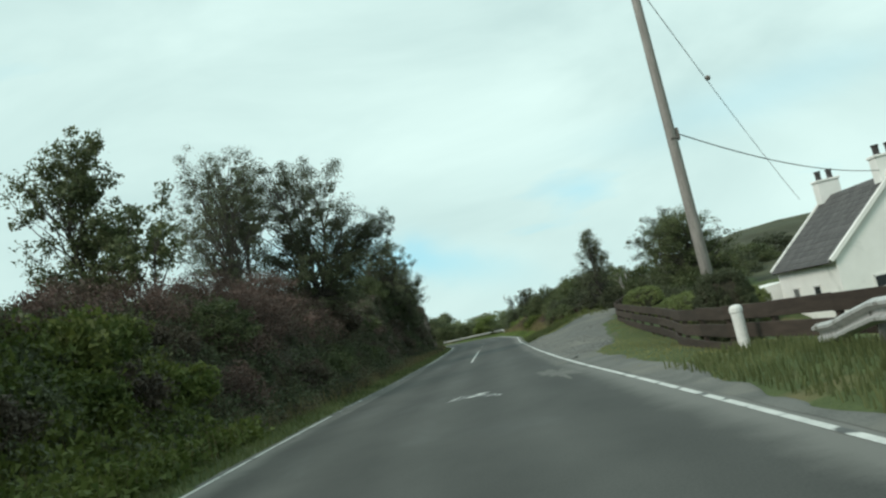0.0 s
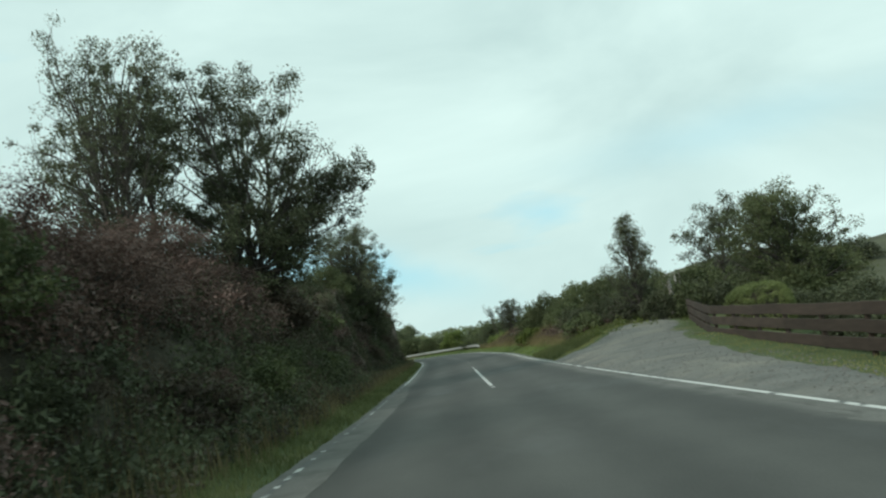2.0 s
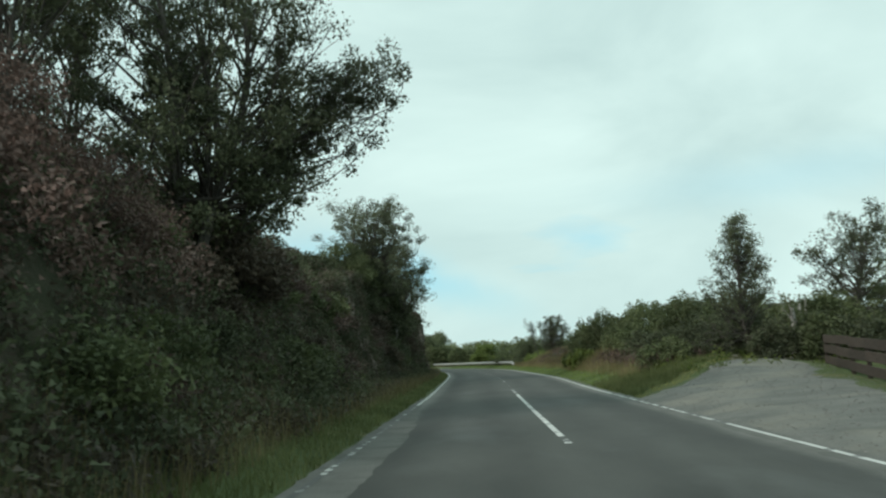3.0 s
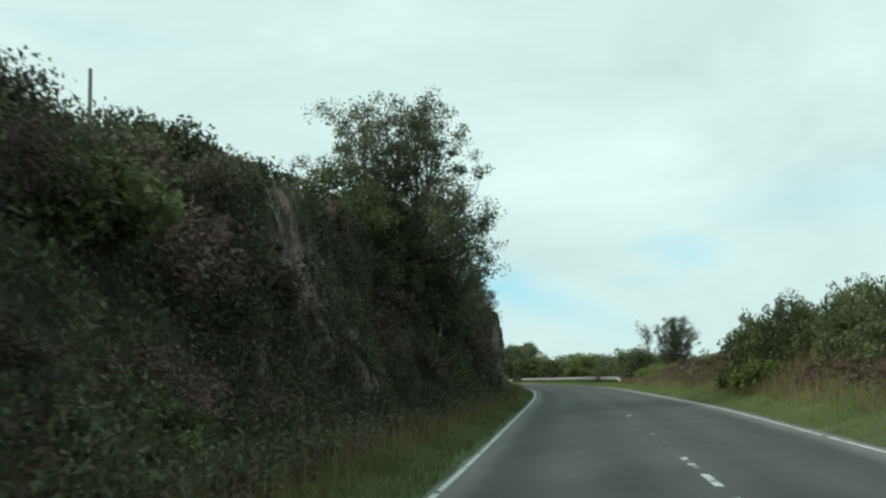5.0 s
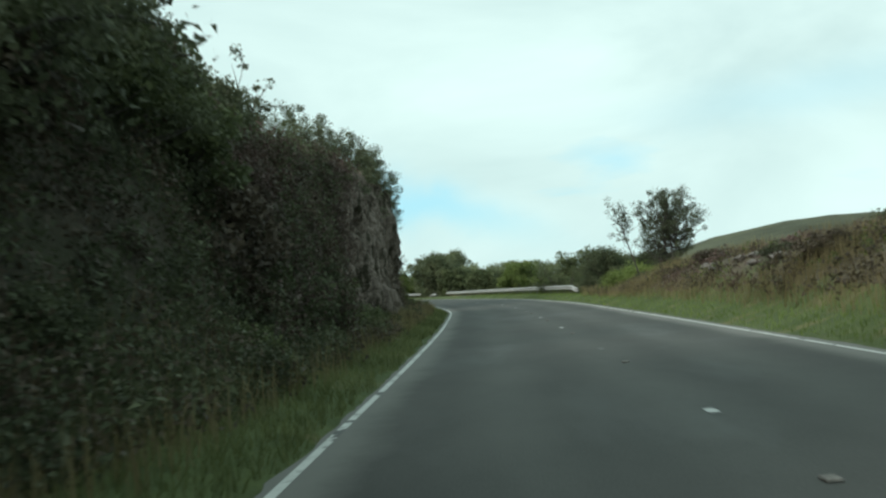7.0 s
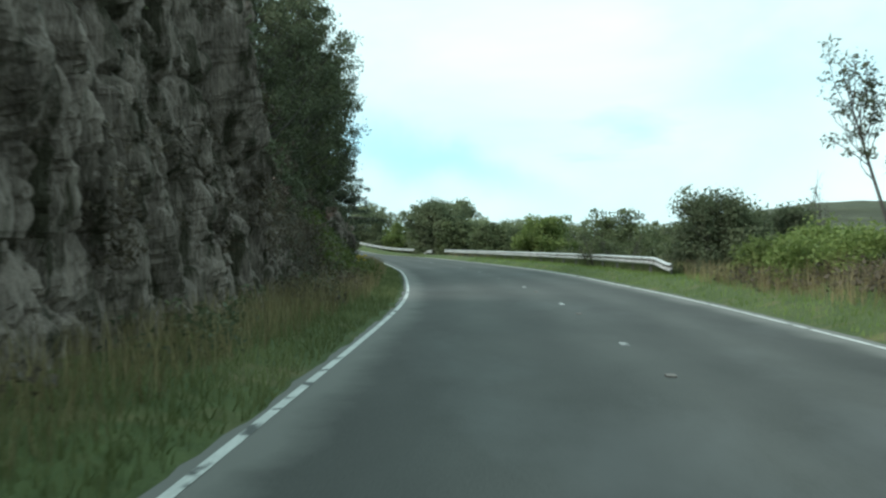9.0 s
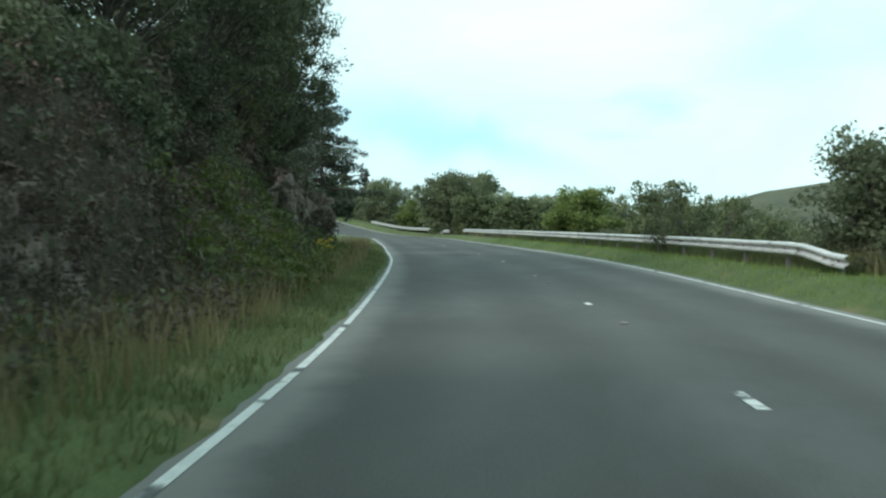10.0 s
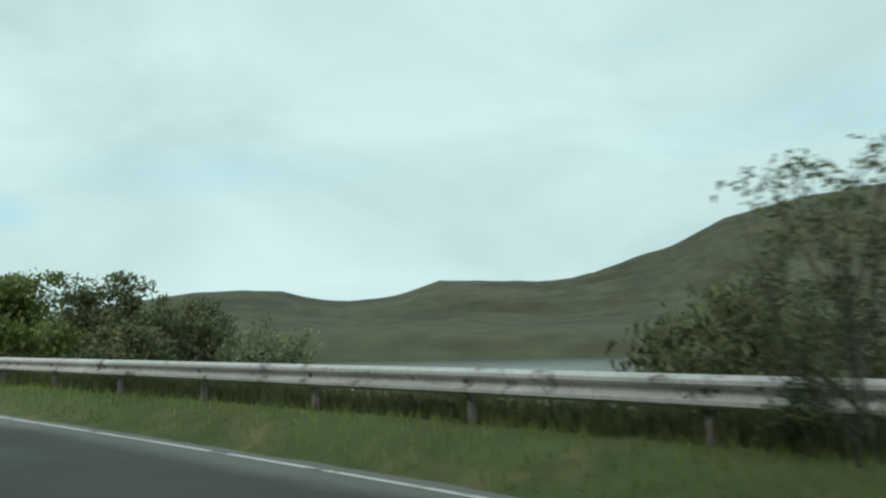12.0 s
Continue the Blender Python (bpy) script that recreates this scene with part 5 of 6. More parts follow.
make_tree("pine_tree", (12.75, 149.2, zg(12.75, 149.2)), 5.9 - zg(12.75, 149.2), 1.75, 55, LEAF_DARK, BARK, "lone windswept roadside tree on the heath", "tree", clear=0.24, clumps=140, per=80, leaf=0.06, clump_r=0.34, trunk_r=0.10, lean=(0.1, 0), stems=3, crown_shape="round", droop=0.5)
make_tree("birch_sapling", (11.65, 149.2, zg(11.65, 149.2)), 5.5 - zg(11.65, 149.2), 0.7, 56, LEAF_BIRCH, BARK, "thin leaning sapling beside the lone tree", "tree", clear=0.55, clumps=18, per=26, leaf=0.08, clump_r=0.28, trunk_r=0.05, lean=(-1.3, 0))
make_tree("birch_sapling", (14.4, 121.0, zg(14.4, 121.0)), 2.6, 0.7, 57, LEAF_BROWN, BARK, "bare twiggy sapling on the heath", "tree", clear=0.3, clumps=14, per=4, leaf=0.06, clump_r=0.25, trunk_r=0.03, stems=3)
make_tree("birch_sapling", (15.5, 166.0, zg(15.5, 166.0)), 5.0, 0.5, 58, LEAF_BROWN, BARK, "bare dead sapling behind the bushes", "tree", clear=0.4, clumps=12, per=4, leaf=0.06, clump_r=0.22, trunk_r=0.04)
make_tree("willow_bush", (8.62, 178.7, zg(8.62, 178.7)), 2.75 - zg(8.62, 178.7), 0.62, 59, LEAF_MID, BARK, "twiggy young willow growing behind the barrier", "bush", clear=0.25, clumps=34, per=38, leaf=0.055, clump_r=0.30, lean=(-0.75, -0.25), trunk_r=0.035, stems=5, crown_shape="vase", droop=0.0)
make_tree("willow_bush", (9.8, 179.6, zg(9.8, 179.6)), 1.75 - zg(9.8, 179.6), 1.3, 60, LEAF_MID, BARK, "twiggy young willow growing behind the barrier", "bush", clear=0.2, clumps=34, per=46, leaf=0.058, clump_r=0.30, trunk_r=0.035, stems=5, crown_shape="vase", droop=0.0)
# most far crowns and two willow bushes take the leaf colour paled for haze
for k, (x, y, r, topz, mat, nm, lb) in enumerate([
        (12.2, 168.5, 1.9, 3.4, LEAF_HAZED, "willow_bush", "rounded green willow bush at the barrier end"),
        (15.0, 169.5, 1.8, 2.9, LEAF_HAZED, "willow_bush", "rounded green willow bush by the loch"),
        (7.3, 218.5, 2.7, 3.9, LEAF_LIGHT, "sycamore_tree", "light green sycamore below the barrier"),
        (3.4, 226.0, 2.0, 3.4, LEAF_MID, "hawthorn_tree", "dark rounded hawthorn below the barrier"),
        (13.2, 218.0, 2.2, 1.7, LEAF_MID, "hawthorn_bush", "low rounded green bush below the barrier"),
        (18.5, 214.0, 2.4, 1.3, LEAF_HAZED, "hawthorn_bush", "low rounded green bush on the shore"),
        (16.4, 238.0, 4.6, 5.2, LEAF_MID, "hawthorn_tree", "broad dome-shaped hawthorn beyond the barrier"),
        (24.0, 241.0, 3.0, 4.0, LEAF_MID, "hawthorn_tree", "broad hawthorn on the shore"),
        (29.5, 244.0, 2.8, 2.6, LEAF_HAZED, "hawthorn_tree", "lower hawthorn on the shore"),
        (-3.9, 254.0, 4.4, 7.0, LEAF_HAZED, "oak_tree", "large dark dome of an oak on the bend"),
        (4.0, 240.0, 2.6, 4.0, LEAF_HAZED, "hawthorn_tree", "dark hawthorn on the bend"),
        (0.5, 262.0, 3.2, 5.0, LEAF_HAZED, "oak_tree", "dark oak on the far bend"),
        (-3.5, 281.0, 5.2, 8.2, LEAF_HAZED, "oak_tree", "large round oak on the far bend"),
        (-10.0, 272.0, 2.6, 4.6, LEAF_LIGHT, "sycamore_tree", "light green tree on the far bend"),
        (-17.0, 296.0, 4.5, 8.2, LEAF_HAZED, "oak_tree", "dark oak beyond the far bend"),
        (-27.0, 305.0, 4.5, 8.0, LEAF_HAZED, "oak_tree", "dark oak beyond the far bend"),
        (-46.0, 304.0, 4.5, 10.0, LEAF_HAZED, "oak_tree", "dark oak beyond the far bend"),
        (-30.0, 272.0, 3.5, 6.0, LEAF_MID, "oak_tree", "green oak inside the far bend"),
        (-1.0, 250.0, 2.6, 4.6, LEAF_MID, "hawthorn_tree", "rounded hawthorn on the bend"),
        (9.0, 300.0, 5.0, 6.0, LEAF_HAZED, "oak_tree", "dark oak on the loch side"),
        (20.0, 315.0, 6.0, 6.0, LEAF_HAZED, "oak_tree", "dark oak on the loch side")]):
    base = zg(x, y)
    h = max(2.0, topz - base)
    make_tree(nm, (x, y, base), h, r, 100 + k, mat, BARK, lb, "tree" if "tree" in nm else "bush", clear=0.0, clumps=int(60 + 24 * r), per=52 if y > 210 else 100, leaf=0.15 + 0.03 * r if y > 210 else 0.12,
              clump_r=0.40 + 0.14 * r, trunk_r=0.06 + 0.03 * r, stems=3, group="loch side trees")

# ---------------------------------------------------------------- shrubs
SHRUBS = {}


def shrub(kind, x, y, radius, height, label, group=""):
    """A bush of a kind; later ones of a kind reuse the first meshes at another size and turn."""
    mats = {"bramble": LEAF_DARK, "gorse": LEAF_DARK, "hazel": LEAF_MID, "fern": LEAF_FERN, "heather": LEAF_HEATHER, "bracken": LEAF_BROWN, "light": LEAF_LIGHT}
    big = radius > 1.45
    base_r, base_h = (2.0, 2.4) if big else (1.2, 1.3)
    variants = SHRUBS.setdefault((kind, big), [])
    r = random.random()
    if len(variants) < 3:
        leaf = {"heather": 0.07, "fern": 0.16, "bracken": 0.12}.get(kind, 0.11)
        first = make_shrub(f"{kind}_shrub", (x, y, zg(x, y) - 0.1), base_r, base_h, 300 + len(variants) + 10 * len(SHRUBS), mats[kind], label, "shrub", clumps=110 if big else 44, per=74 if big else 66, leaf=leaf * 0.72, clump_r=0.42 if big else 0.40, twigs=16 if big else 9, group=group)
        variants.append(first)
        ob = first
    else:
        ob = copy_thing(variants[int(r * 2.999)], Matrix.Identity(4))
        tagged(ob, label, "shrub", group)
    ob.scale = (1, 1, 1)
    ob.matrix_basis = pose(x, y, zg(x, y) - 0.1, 0, 0, 360 * random.random()) @ Matrix.Diagonal((radius / base_r, radius / base_r, height / base_h, 1))
    return ob


def edge_left(y):
    return float(middle(y) - half_road(y))


random.seed(21)
LEFT_BANDS = [
    # y from, y to, steps, kinds, radius, height
    (14, 36, 12, ("fern", "bramble", "bracken", "heather"), 1.1, 1.15),
    (36, 60, 14, ("bramble", "heather", "bracken", "hazel"), 1.2, 1.15),
    (60, 80, 14, ("bramble", "bracken", "hazel", "heather"), 1.2, 1.0),
    (80, 98, 9, ("bramble", "gorse", "bracken", "heather"), 1.0, 0.9),
    (98, 118, 16, ("hazel", "bramble", "gorse", "bracken"), 1.2, 1.35),
    (118, 140, 14, ("hazel", "bramble", "gorse"), 1.1, 1.2),
    (160, 200, 24, ("bramble", "bracken", "fern", "bracken"), 1.15, 1.25),
]
LABELS = {"bramble": "dark tangled bramble on the roadside bank", "gorse": "dense dark gorse on the roadside bank", "hazel": "green hazel bush on the roadside bank",
          "fern": "yellow-green fern clump on the verge", "heather": "purple-brown flowering heather on the bank", "bracken": "brown dead bracken on the heath",
          "light": "pale green leafy bush on the bank"}
for a, b, n, kinds, rad, hgt in LEFT_BANDS:
    for k in range(n):
        y = a + (b - a) * (k + random.random()) / n
        for row, s in enumerate((0.45, 1.5, 2.9, 4.6)):
            if random.random() < (0.15 if row else 0.3) or (124 < y < 154 and row < 2 and random.random() < 0.85) or (167 < y < 190 and row < 2 and random.random() < 0.75) or (150 < y < 167 and row < 2 and random.random() < 0.6) or (80 < y < 95 and row in (0, 1) and random.random() < 0.6):
                continue
            off = float(growth_foot(y)) + s * (0.75 if 116 < y < 156 else 1.0) + random.uniform(-0.3, 0.3)
            if 78 < y < 96 and row > 1 or 114 < y < 154 and row > 1:
                off = float(bank_foot(y) + bank_run(y)) + 0.2 + (row - 2) * 1.4
            kind = random.choice(kinds)
            if 41 < y < 58 and row >= 1:
                kind = "heather"
            if kind in ("fern", "light") and (row >= 2 or row == 1 and y > 100):
                kind = "bramble"
            f = random.uniform(0.55, 1.35) * (0.7 if row == 0 else 1) * (0.75 if 110 < y < 140 and row > 1 else 1)
            shrub(kind, edge_left(y) - off - 0.5, y, rad * f, hgt * f, LABELS[kind], "bank shrubs")

# heath and bushes on the garden side
for x, y, r, h, kind in [(-4.3, 96.6, 1.8, 2.4, "hazel"), (-3.7, 99.2, 1.7, 2.2, "hazel"), (-3.5, 103.4, 1.7, 2.5, "hazel"), (-2.5, 105.6, 1.5, 2.4, "hazel"), (15.5, 84, 2.0, 2.0, "hazel"), (16.2, 88.5, 2.2, 2.6, "hazel"), (14.0, 82.0, 1.8, 2.0, "bramble"), (12.3, 82.2, 1.6, 1.5, "bramble"), (14.8, 93.0, 2.0, 2.6, "hazel"), (15.5, 98.0, 2.1, 2.9, "hazel"),
                         (14.4, 102.5, 2.0, 2.9, "hazel"), (15.2, 107.0, 2.0, 2.8, "hazel"), (14.4, 111.5, 1.7, 2.2, "hazel"), (13.9, 115.5, 1.5, 1.6, "hazel"), (17.5, 80.0, 2.2, 2.4, "hazel"),
                         (17.0, 104.0, 2.0, 2.9, "bramble"), (17.0, 95.0, 2.0, 2.9, "bramble"), (20.5, 84.0, 2.3, 2.6, "hazel"), (22.5, 83.0, 2.0, 2.0, "bramble"), (16.0, 126.0, 1.6, 1.2, "gorse"), (12.7, 108.0, 1.4, 1.7, "hazel"), (12.4, 112.5, 1.3, 1.4, "hazel"), (12.8, 103.5, 1.4, 1.9, "hazel"), (12.3, 98.5, 1.3, 1.6, "hazel"), (11.9, 94.0, 1.2, 1.4, "hazel"), (11.6, 89.0, 1.2, 1.2, "bramble"), (11.5, 84.5, 1.2, 1.1, "bramble"), (12.1, 151.5, 1.3, 1.0, "light"),
                         (13.4, 155.0, 1.4, 1.0, "light"), (14.5, 160.5, 1.8, 2.0, "light"), (16.5, 158.0, 1.7, 1.9, "light"), (13.3, 162.5, 1.3, 1.4, "light"), (16.4, 163.5, 1.8, 1.6, "light"),
                         (19.0, 72.5, 2.0, 1.5, "bramble"), (21.0, 76.5, 2.2, 1.7, "hazel"), (23.5, 80.5, 2.2, 1.7, "bramble"), (26.0, 84.5, 2.3, 1.6, "hazel"), (29.0, 88.0, 2.3, 1.5, "bramble"), (17.5, 68.0, 1.8, 1.9, "hazel"), (15.0, 80.2, 1.4, 1.4, "bramble"), (16.9, 76.6, 1.4, 1.5, "bramble"), (14.3, 77.9, 1.1, 1.35, "bramble"), (15.7, 76.6, 1.2, 1.6, "hazel"), (10.9, 107.0, 1.35, 2.3, "hazel"), (10.5, 104.6, 1.1, 1.1, "fern"), (10.6, 108.4, 1.0, 1.0, "fern"), (11.4, 110.2, 1.4, 2.3, "hazel"), (12.2, 106.0, 1.5, 2.6, "hazel"), (10.6, 80.6, 1.1, 1.1, "hazel"), (16.0, 79.0, 1.4, 1.6, "hazel"), (13.6, 81.4, 1.3, 1.3, "bramble"), (11.2, 153.5, 1.1, 1.2, "light"), (12.4, 156.6, 1.3, 1.6, "light"), (11.6, 159.0, 1.0, 1.2, "light"), (13.4, 158.8, 1.4, 1.9, "light"), (11.3, 182.3, 1.3, 2.0, "hazel"), (13.0, 183.8, 1.5, 2.6, "hazel"), (14.8, 185.6, 1.5, 3.0, "hazel"), (16.5, 187.5, 1.3, 1.2, "bramble"),
                         (15.6, 58.5, 1.4, 1.3, "bramble"), (17.2, 62.5, 1.8, 1.7, "bramble"), (15.2, 63.5, 1.5, 1.5, "bramble"), (17.6, 72.0, 1.6, 1.8, "bramble"), (14.4, 54.5, 1.1, 1.1, "bramble"), (13.6, 50.5, 1.0, 1.0, "bramble"),
                         (8.6, 203.0, 1.4, 1.6, "bramble"), (7.5, 214.0, 1.5, 1.6, "bramble"), (17.5, 200.0, 1.3, 1.2, "bramble")]:
    shrub(kind, x, y, r, h, LABELS[kind] if x < 0 else {"hazel": "green hazel bush on the heath", "bramble": "dark bramble bush on the heath", "light": "yellow-green leafy bush by the verge", "gorse": "low dark gorse on the heath", "fern": "yellow-green fern clump below the bushes"}[kind], "heath bushes")
random.seed(33)
for k in range(46):
    y = random.uniform(98, 156)
    x = float(middle(y) + half_road(y)) + random.uniform(3.6, 8.5)
    kind = random.choice(("heather", "bracken", "heather", "gorse"))
    f = random.uniform(0.5, 0.95)
    shrub(kind, x, y, f, 0.62 * f, LABELS[kind].replace("on the bank", "on the heath").replace("on the roadside bank", "on the heath"), "heath shrubs")


def hedge(at, size, seed, label, mat=None):
    """A clipped hedge: close-set leaves over a rounded mass."""
    r = np.random.default_rng(seed)
    thing = empty("hedge", at)
    tagged(thing, label, "hedge", "clipped hedges")
    n = 900
    w = r.normal(size=(n, 3))
    w /= np.linalg.norm(w, axis=1, keepdims=True)
    w = np.sign(w) * np.abs(w) ** 0.75
    c = w * np.array(size) * (0.9 + 0.1 * r.random((n, 1)))
    c = c[c[:, 2] > -0.75 * size[2]]
    v, q = leaves_at(c, 0.10, 60, 0.026, r, 0, 1.0)
    add_mesh("foliage", np_mesh("foliage", v, q, mat or LEAF_HEDGE), thing)
    # solid soil-coloured body that fills the leaf shell
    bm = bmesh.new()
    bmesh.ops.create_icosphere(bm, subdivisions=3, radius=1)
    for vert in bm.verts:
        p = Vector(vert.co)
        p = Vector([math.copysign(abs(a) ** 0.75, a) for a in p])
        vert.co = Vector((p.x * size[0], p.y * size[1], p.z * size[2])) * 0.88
    part("hedge_core", bm, BANK_SOIL, thing, "solid dark core behind the leaves")


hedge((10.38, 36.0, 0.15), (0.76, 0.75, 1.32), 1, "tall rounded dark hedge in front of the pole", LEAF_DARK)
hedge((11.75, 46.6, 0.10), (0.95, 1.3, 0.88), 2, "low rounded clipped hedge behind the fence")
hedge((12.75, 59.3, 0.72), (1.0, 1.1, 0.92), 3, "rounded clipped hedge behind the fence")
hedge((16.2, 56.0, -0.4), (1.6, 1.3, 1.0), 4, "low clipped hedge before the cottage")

# ---------------------------------------------------------------- ground cover


def cover(name, xs, ys, spread, per, leaf, mat, label, seed, lift=0.2, droop=0.0):
    r = np.random.default_rng(seed)
    c = np.stack([xs, ys, ground_z(xs, ys) + lift * (0.4 + 0.8 * r.random(len(xs)))], 1)
    v, q = leaves_at(c, spread * (0.6 + 0.8 * r.random(len(xs))), per, leaf, r, droop, 0.75)
    tagged(add_mesh(name, np_mesh(name, v, q, mat)), label, "undergrowth", kind="stuff")


def bank_points(n, y0, y1, s0, s1, seed):
    r = np.random.default_rng(seed)
    ys = r.uniform(y0, y1, n)
    s = growth_foot(ys) + r.uniform(s0, s1, n) * 2.6
    return middle(ys) - half_road(ys) - s, ys


def open_slope(x, y):
    """The brown slope past the cutting, where little grows."""
    return (y > 146) & (y < 167) & (middle(y) - half_road(y) - x < bank_foot(y) + 1.9) & (rng.random(len(y)) < 0.88)


x, y = bank_points(3400, 8, 205, -0.15, 1.9, 401)
keep = ~open_slope(x, y) & ~((y > 125) & (y < 153) & (middle(y) - half_road(y) - x < 5.0) & (rng.random(len(y)) < 0.92)) & ~((y > 79) & (y < 95) & (rng.random(len(y)) < 0.6))
cover("undergrowth", x[keep], y[keep], 0.44, 84, 0.060, LEAF_DARK, "dark brambles and ivy covering the bank", 402, 0.3)
x, y = bank_points(1300, 34, 160, -0.2, 1.0, 421)
keep = ~((y > 125) & (y < 153) & (rng.random(len(y)) < 0.92))
cover("bracken", x[keep], y[keep], 0.40, 56, 0.062, LEAF_BROWN, "brown dead bracken and stems on the bank", 422, 0.3, 0.3)
def face_cover(name, seed, n, ya, yb, za, zb, bare, spread, per, leaf, mat, label, keep=None, patch=3):
    """Brush clinging to a rock face, in patches that leave some of the rock bare."""
    r = np.random.default_rng(seed + n)
    xx, yy, zz = FACES[seed]
    i, j = r.integers(0, xx.shape[0], n), r.integers(0, xx.shape[1], n)
    c = np.stack([xx[i, j], yy[i, j], zz[i, j]], 1)
    mask = (fbm(c[:, 1] * 0.45, c[:, 2] * 0.45, seed + patch) + 0.5 > bare) & (c[:, 1] > ya) & (c[:, 1] < yb) & (c[:, 2] > za) & (c[:, 2] < zb)
    if keep is not None:
        mask &= keep(c[:, 1], c[:, 2], r.random(n))
    c = c[mask]
    c[:, 0] += 0.12
    v, q = leaves_at(c, spread * (0.5 + 0.8 * r.random(len(c))), per, leaf, r, 0.4, 0.9)
    tagged(add_mesh(name, np_mesh(name, v, q, mat)), label, "undergrowth", kind="stuff")


def cutting_brush(y, z, chance):
    """Bare rock high on the cutting's middle and on the low block beside it."""
    slab = (y > 84.4) & (y < 87.6) & (z > 2.9) & (z < 5.9)
    block = (y > 86.0) & (y < 88.2) & (z > 1.6) & (z < 3.0)
    return ~(slab | block) | (chance < 0.12)


face_cover("brush", 61, 1500, 78, 97, 0.0, 9, 0.34, 0.44, 80, 0.050, LEAF_DARK, "dark ivy and brush hanging on the cutting", cutting_brush)
face_cover("brush", 61, 1100, 78, 97, 0.0, 9, 0.42, 0.40, 60, 0.048, LEAF_BROWN, "brown dead stems hanging on the cutting", cutting_brush)
face_cover("brush", 71, 2600, 112, 125, 0.0, 9, 0.34, 0.50, 76, 0.052, LEAF_DARK, "dark ivy and brush on the cutting")
face_cover("brush", 71, 2400, 112, 126, 0.0, 9, 0.42, 0.50, 36, 0.06, LEAF_BROWN, "brown dead stems and bracken on the cutting", None, 5)
face_cover("heather", 71, 2600, 114, 129, 0.4, 9, 0.36, 0.42, 56, 0.048, LEAF_HEATHER, "purple-brown heather hanging over the cutting", None, 7)
random.seed(55)
for seed, y0, y1, n in ((71, 112, 126, 16), (61, 79, 96, 7)):
    for k in range(n):
        xx, yy, zz = FACES[seed]
        y, z = random.uniform(y0, y1), random.uniform(0.8, 4.6)
        if seed == 61 and 84 < y < 91:
            continue
        i = int(np.argmin(np.abs(yy[:, 0] - y)))
        j = int(np.argmin(np.abs(zz[i] - z)))
        kind = random.choice(("hazel", "bramble", "bracken", "gorse"))
        f = random.uniform(0.5, 0.95)
        ob = shrub(kind, float(xx[i, j]) - 0.25, y, f, 1.1 * f, {"hazel": "green hazel bush rooted in the cutting", "bramble": "dark bramble rooted in the cutting", "bracken": "brown bracken hanging on the cutting", "gorse": "dark gorse rooted in the cutting"}[kind], "cutting shrubs")
        m = ob.matrix_basis.copy()
        m.translation.z = z - 0.3
        ob.matrix_basis = m
face_cover("brush", 71, 900, 126, 150, 0.0, 9, 0.60, 0.30, 34, 0.06, LEAF_BROWN, "brown tufts in the joints of the rock")
face_cover("brush", 71, 500, 120, 150, 4.8, 9, 0.45, 0.32, 34, 0.06, LEAF_DARK, "green tufts along the top of the rock")
face_cover("brush", 91, 420, 149, 157, 1.0, 4, 0.45, 0.30, 50, 0.045, LEAF_BROWN, "brown dead tufts on the broken rock step")
face_cover("brush", 81, 500, 168, 190, 0.0, 5, 0.55, 0.35, 34, 0.07, LEAF_DARK, "ivy on the low rock outcrop")
for k, (ya, yb, n) in enumerate(((64, 82, 480), (149, 164, 380), (30, 64, 620))):
    x, y = bank_points(n, ya, yb, 0.0, 2.2, 441 + k)
    keep = ~open_slope(x, y)
    cover("undergrowth", x[keep], y[keep], 0.48, 74, 0.062, LEAF_DARK, "dark brambles covering the bank", 451 + k, 0.3)
    x, y = bank_points(n // 2, ya, yb, 0.0, 2.2, 461 + k)
    cover("bracken", x, y, 0.48, 54, 0.055, LEAF_BROWN, "brown dead stems on the bank", 471 + k, 0.3)
r = np.random.default_rng(481)
y = r.uniform(153, 169, 900)
x = middle(y) - half_road(y) - bank_foot(y) + 0.5 - 2.8 * r.random(900)
cover("bracken", x, y, 0.26, 60, 0.040, LEAF_BROWN, "brown dead bracken on the open slope", 482, 0.08, 0.3)
y = r.uniform(152, 168, 46)
x = middle(y) - half_road(y) - bank_foot(y) + 0.7 - 0.9 * r.random(46)
cover("ferns", x, y, 0.30, 70, 0.060, LEAF_FERN, "green ferns at the foot of the open slope", 483, 0.2, 0.3)
x, y = bank_points(700, 92, 114, -0.1, 2.0, 431)
cover("undergrowth", x, y, 0.5, 90, 0.055, LEAF_DARK, "dark tangled growth under the birches", 432, 0.35)
x, y = bank_points(400, 92, 114, 0.0, 2.0, 433)
cover("bracken", x, y, 0.5, 64, 0.048, LEAF_BROWN, "brown dead stems under the birches", 434, 0.35)
x, y = bank_points(1500, 8, 34, -0.3, 1.3, 403)
cover("ferns", x, y, 0.45, 52, 0.09, LEAF_FERN, "yellow-green ferns on the lower bank", 404, 0.3, 0.3)
x, y = bank_points(420, 158, 190, -0.3, 0.7, 405)
cover("ferns", x, y, 0.45, 60, 0.085, LEAF_FERN, "green ferns under the roadside trees", 406, 0.3, 0.3)
x, y = bank_points(700, 20, 40, 1.0, 2.1, 415)
cover("heather", x, y, 0.44, 62, 0.052, LEAF_HEATHER, "brown heather along the bank top", 416, 0.3)
x, y = bank_points(1300, 40, 58, 0.6, 2.1, 407)
cover("heather", x, y, 0.44, 62, 0.052, LEAF_HEATHER, "purple-brown heather covering the bank top", 408, 0.3)
x, y = bank_points(700, 66, 158, 0.7, 1.8, 409)
cover("heather", x, y, 0.32, 30, 0.07, LEAF_HEATHER, "brown heather tufts along the cutting", 410, 0.2)
r = np.random.default_rng(411)
y = r.uniform(96, 158, 2600)
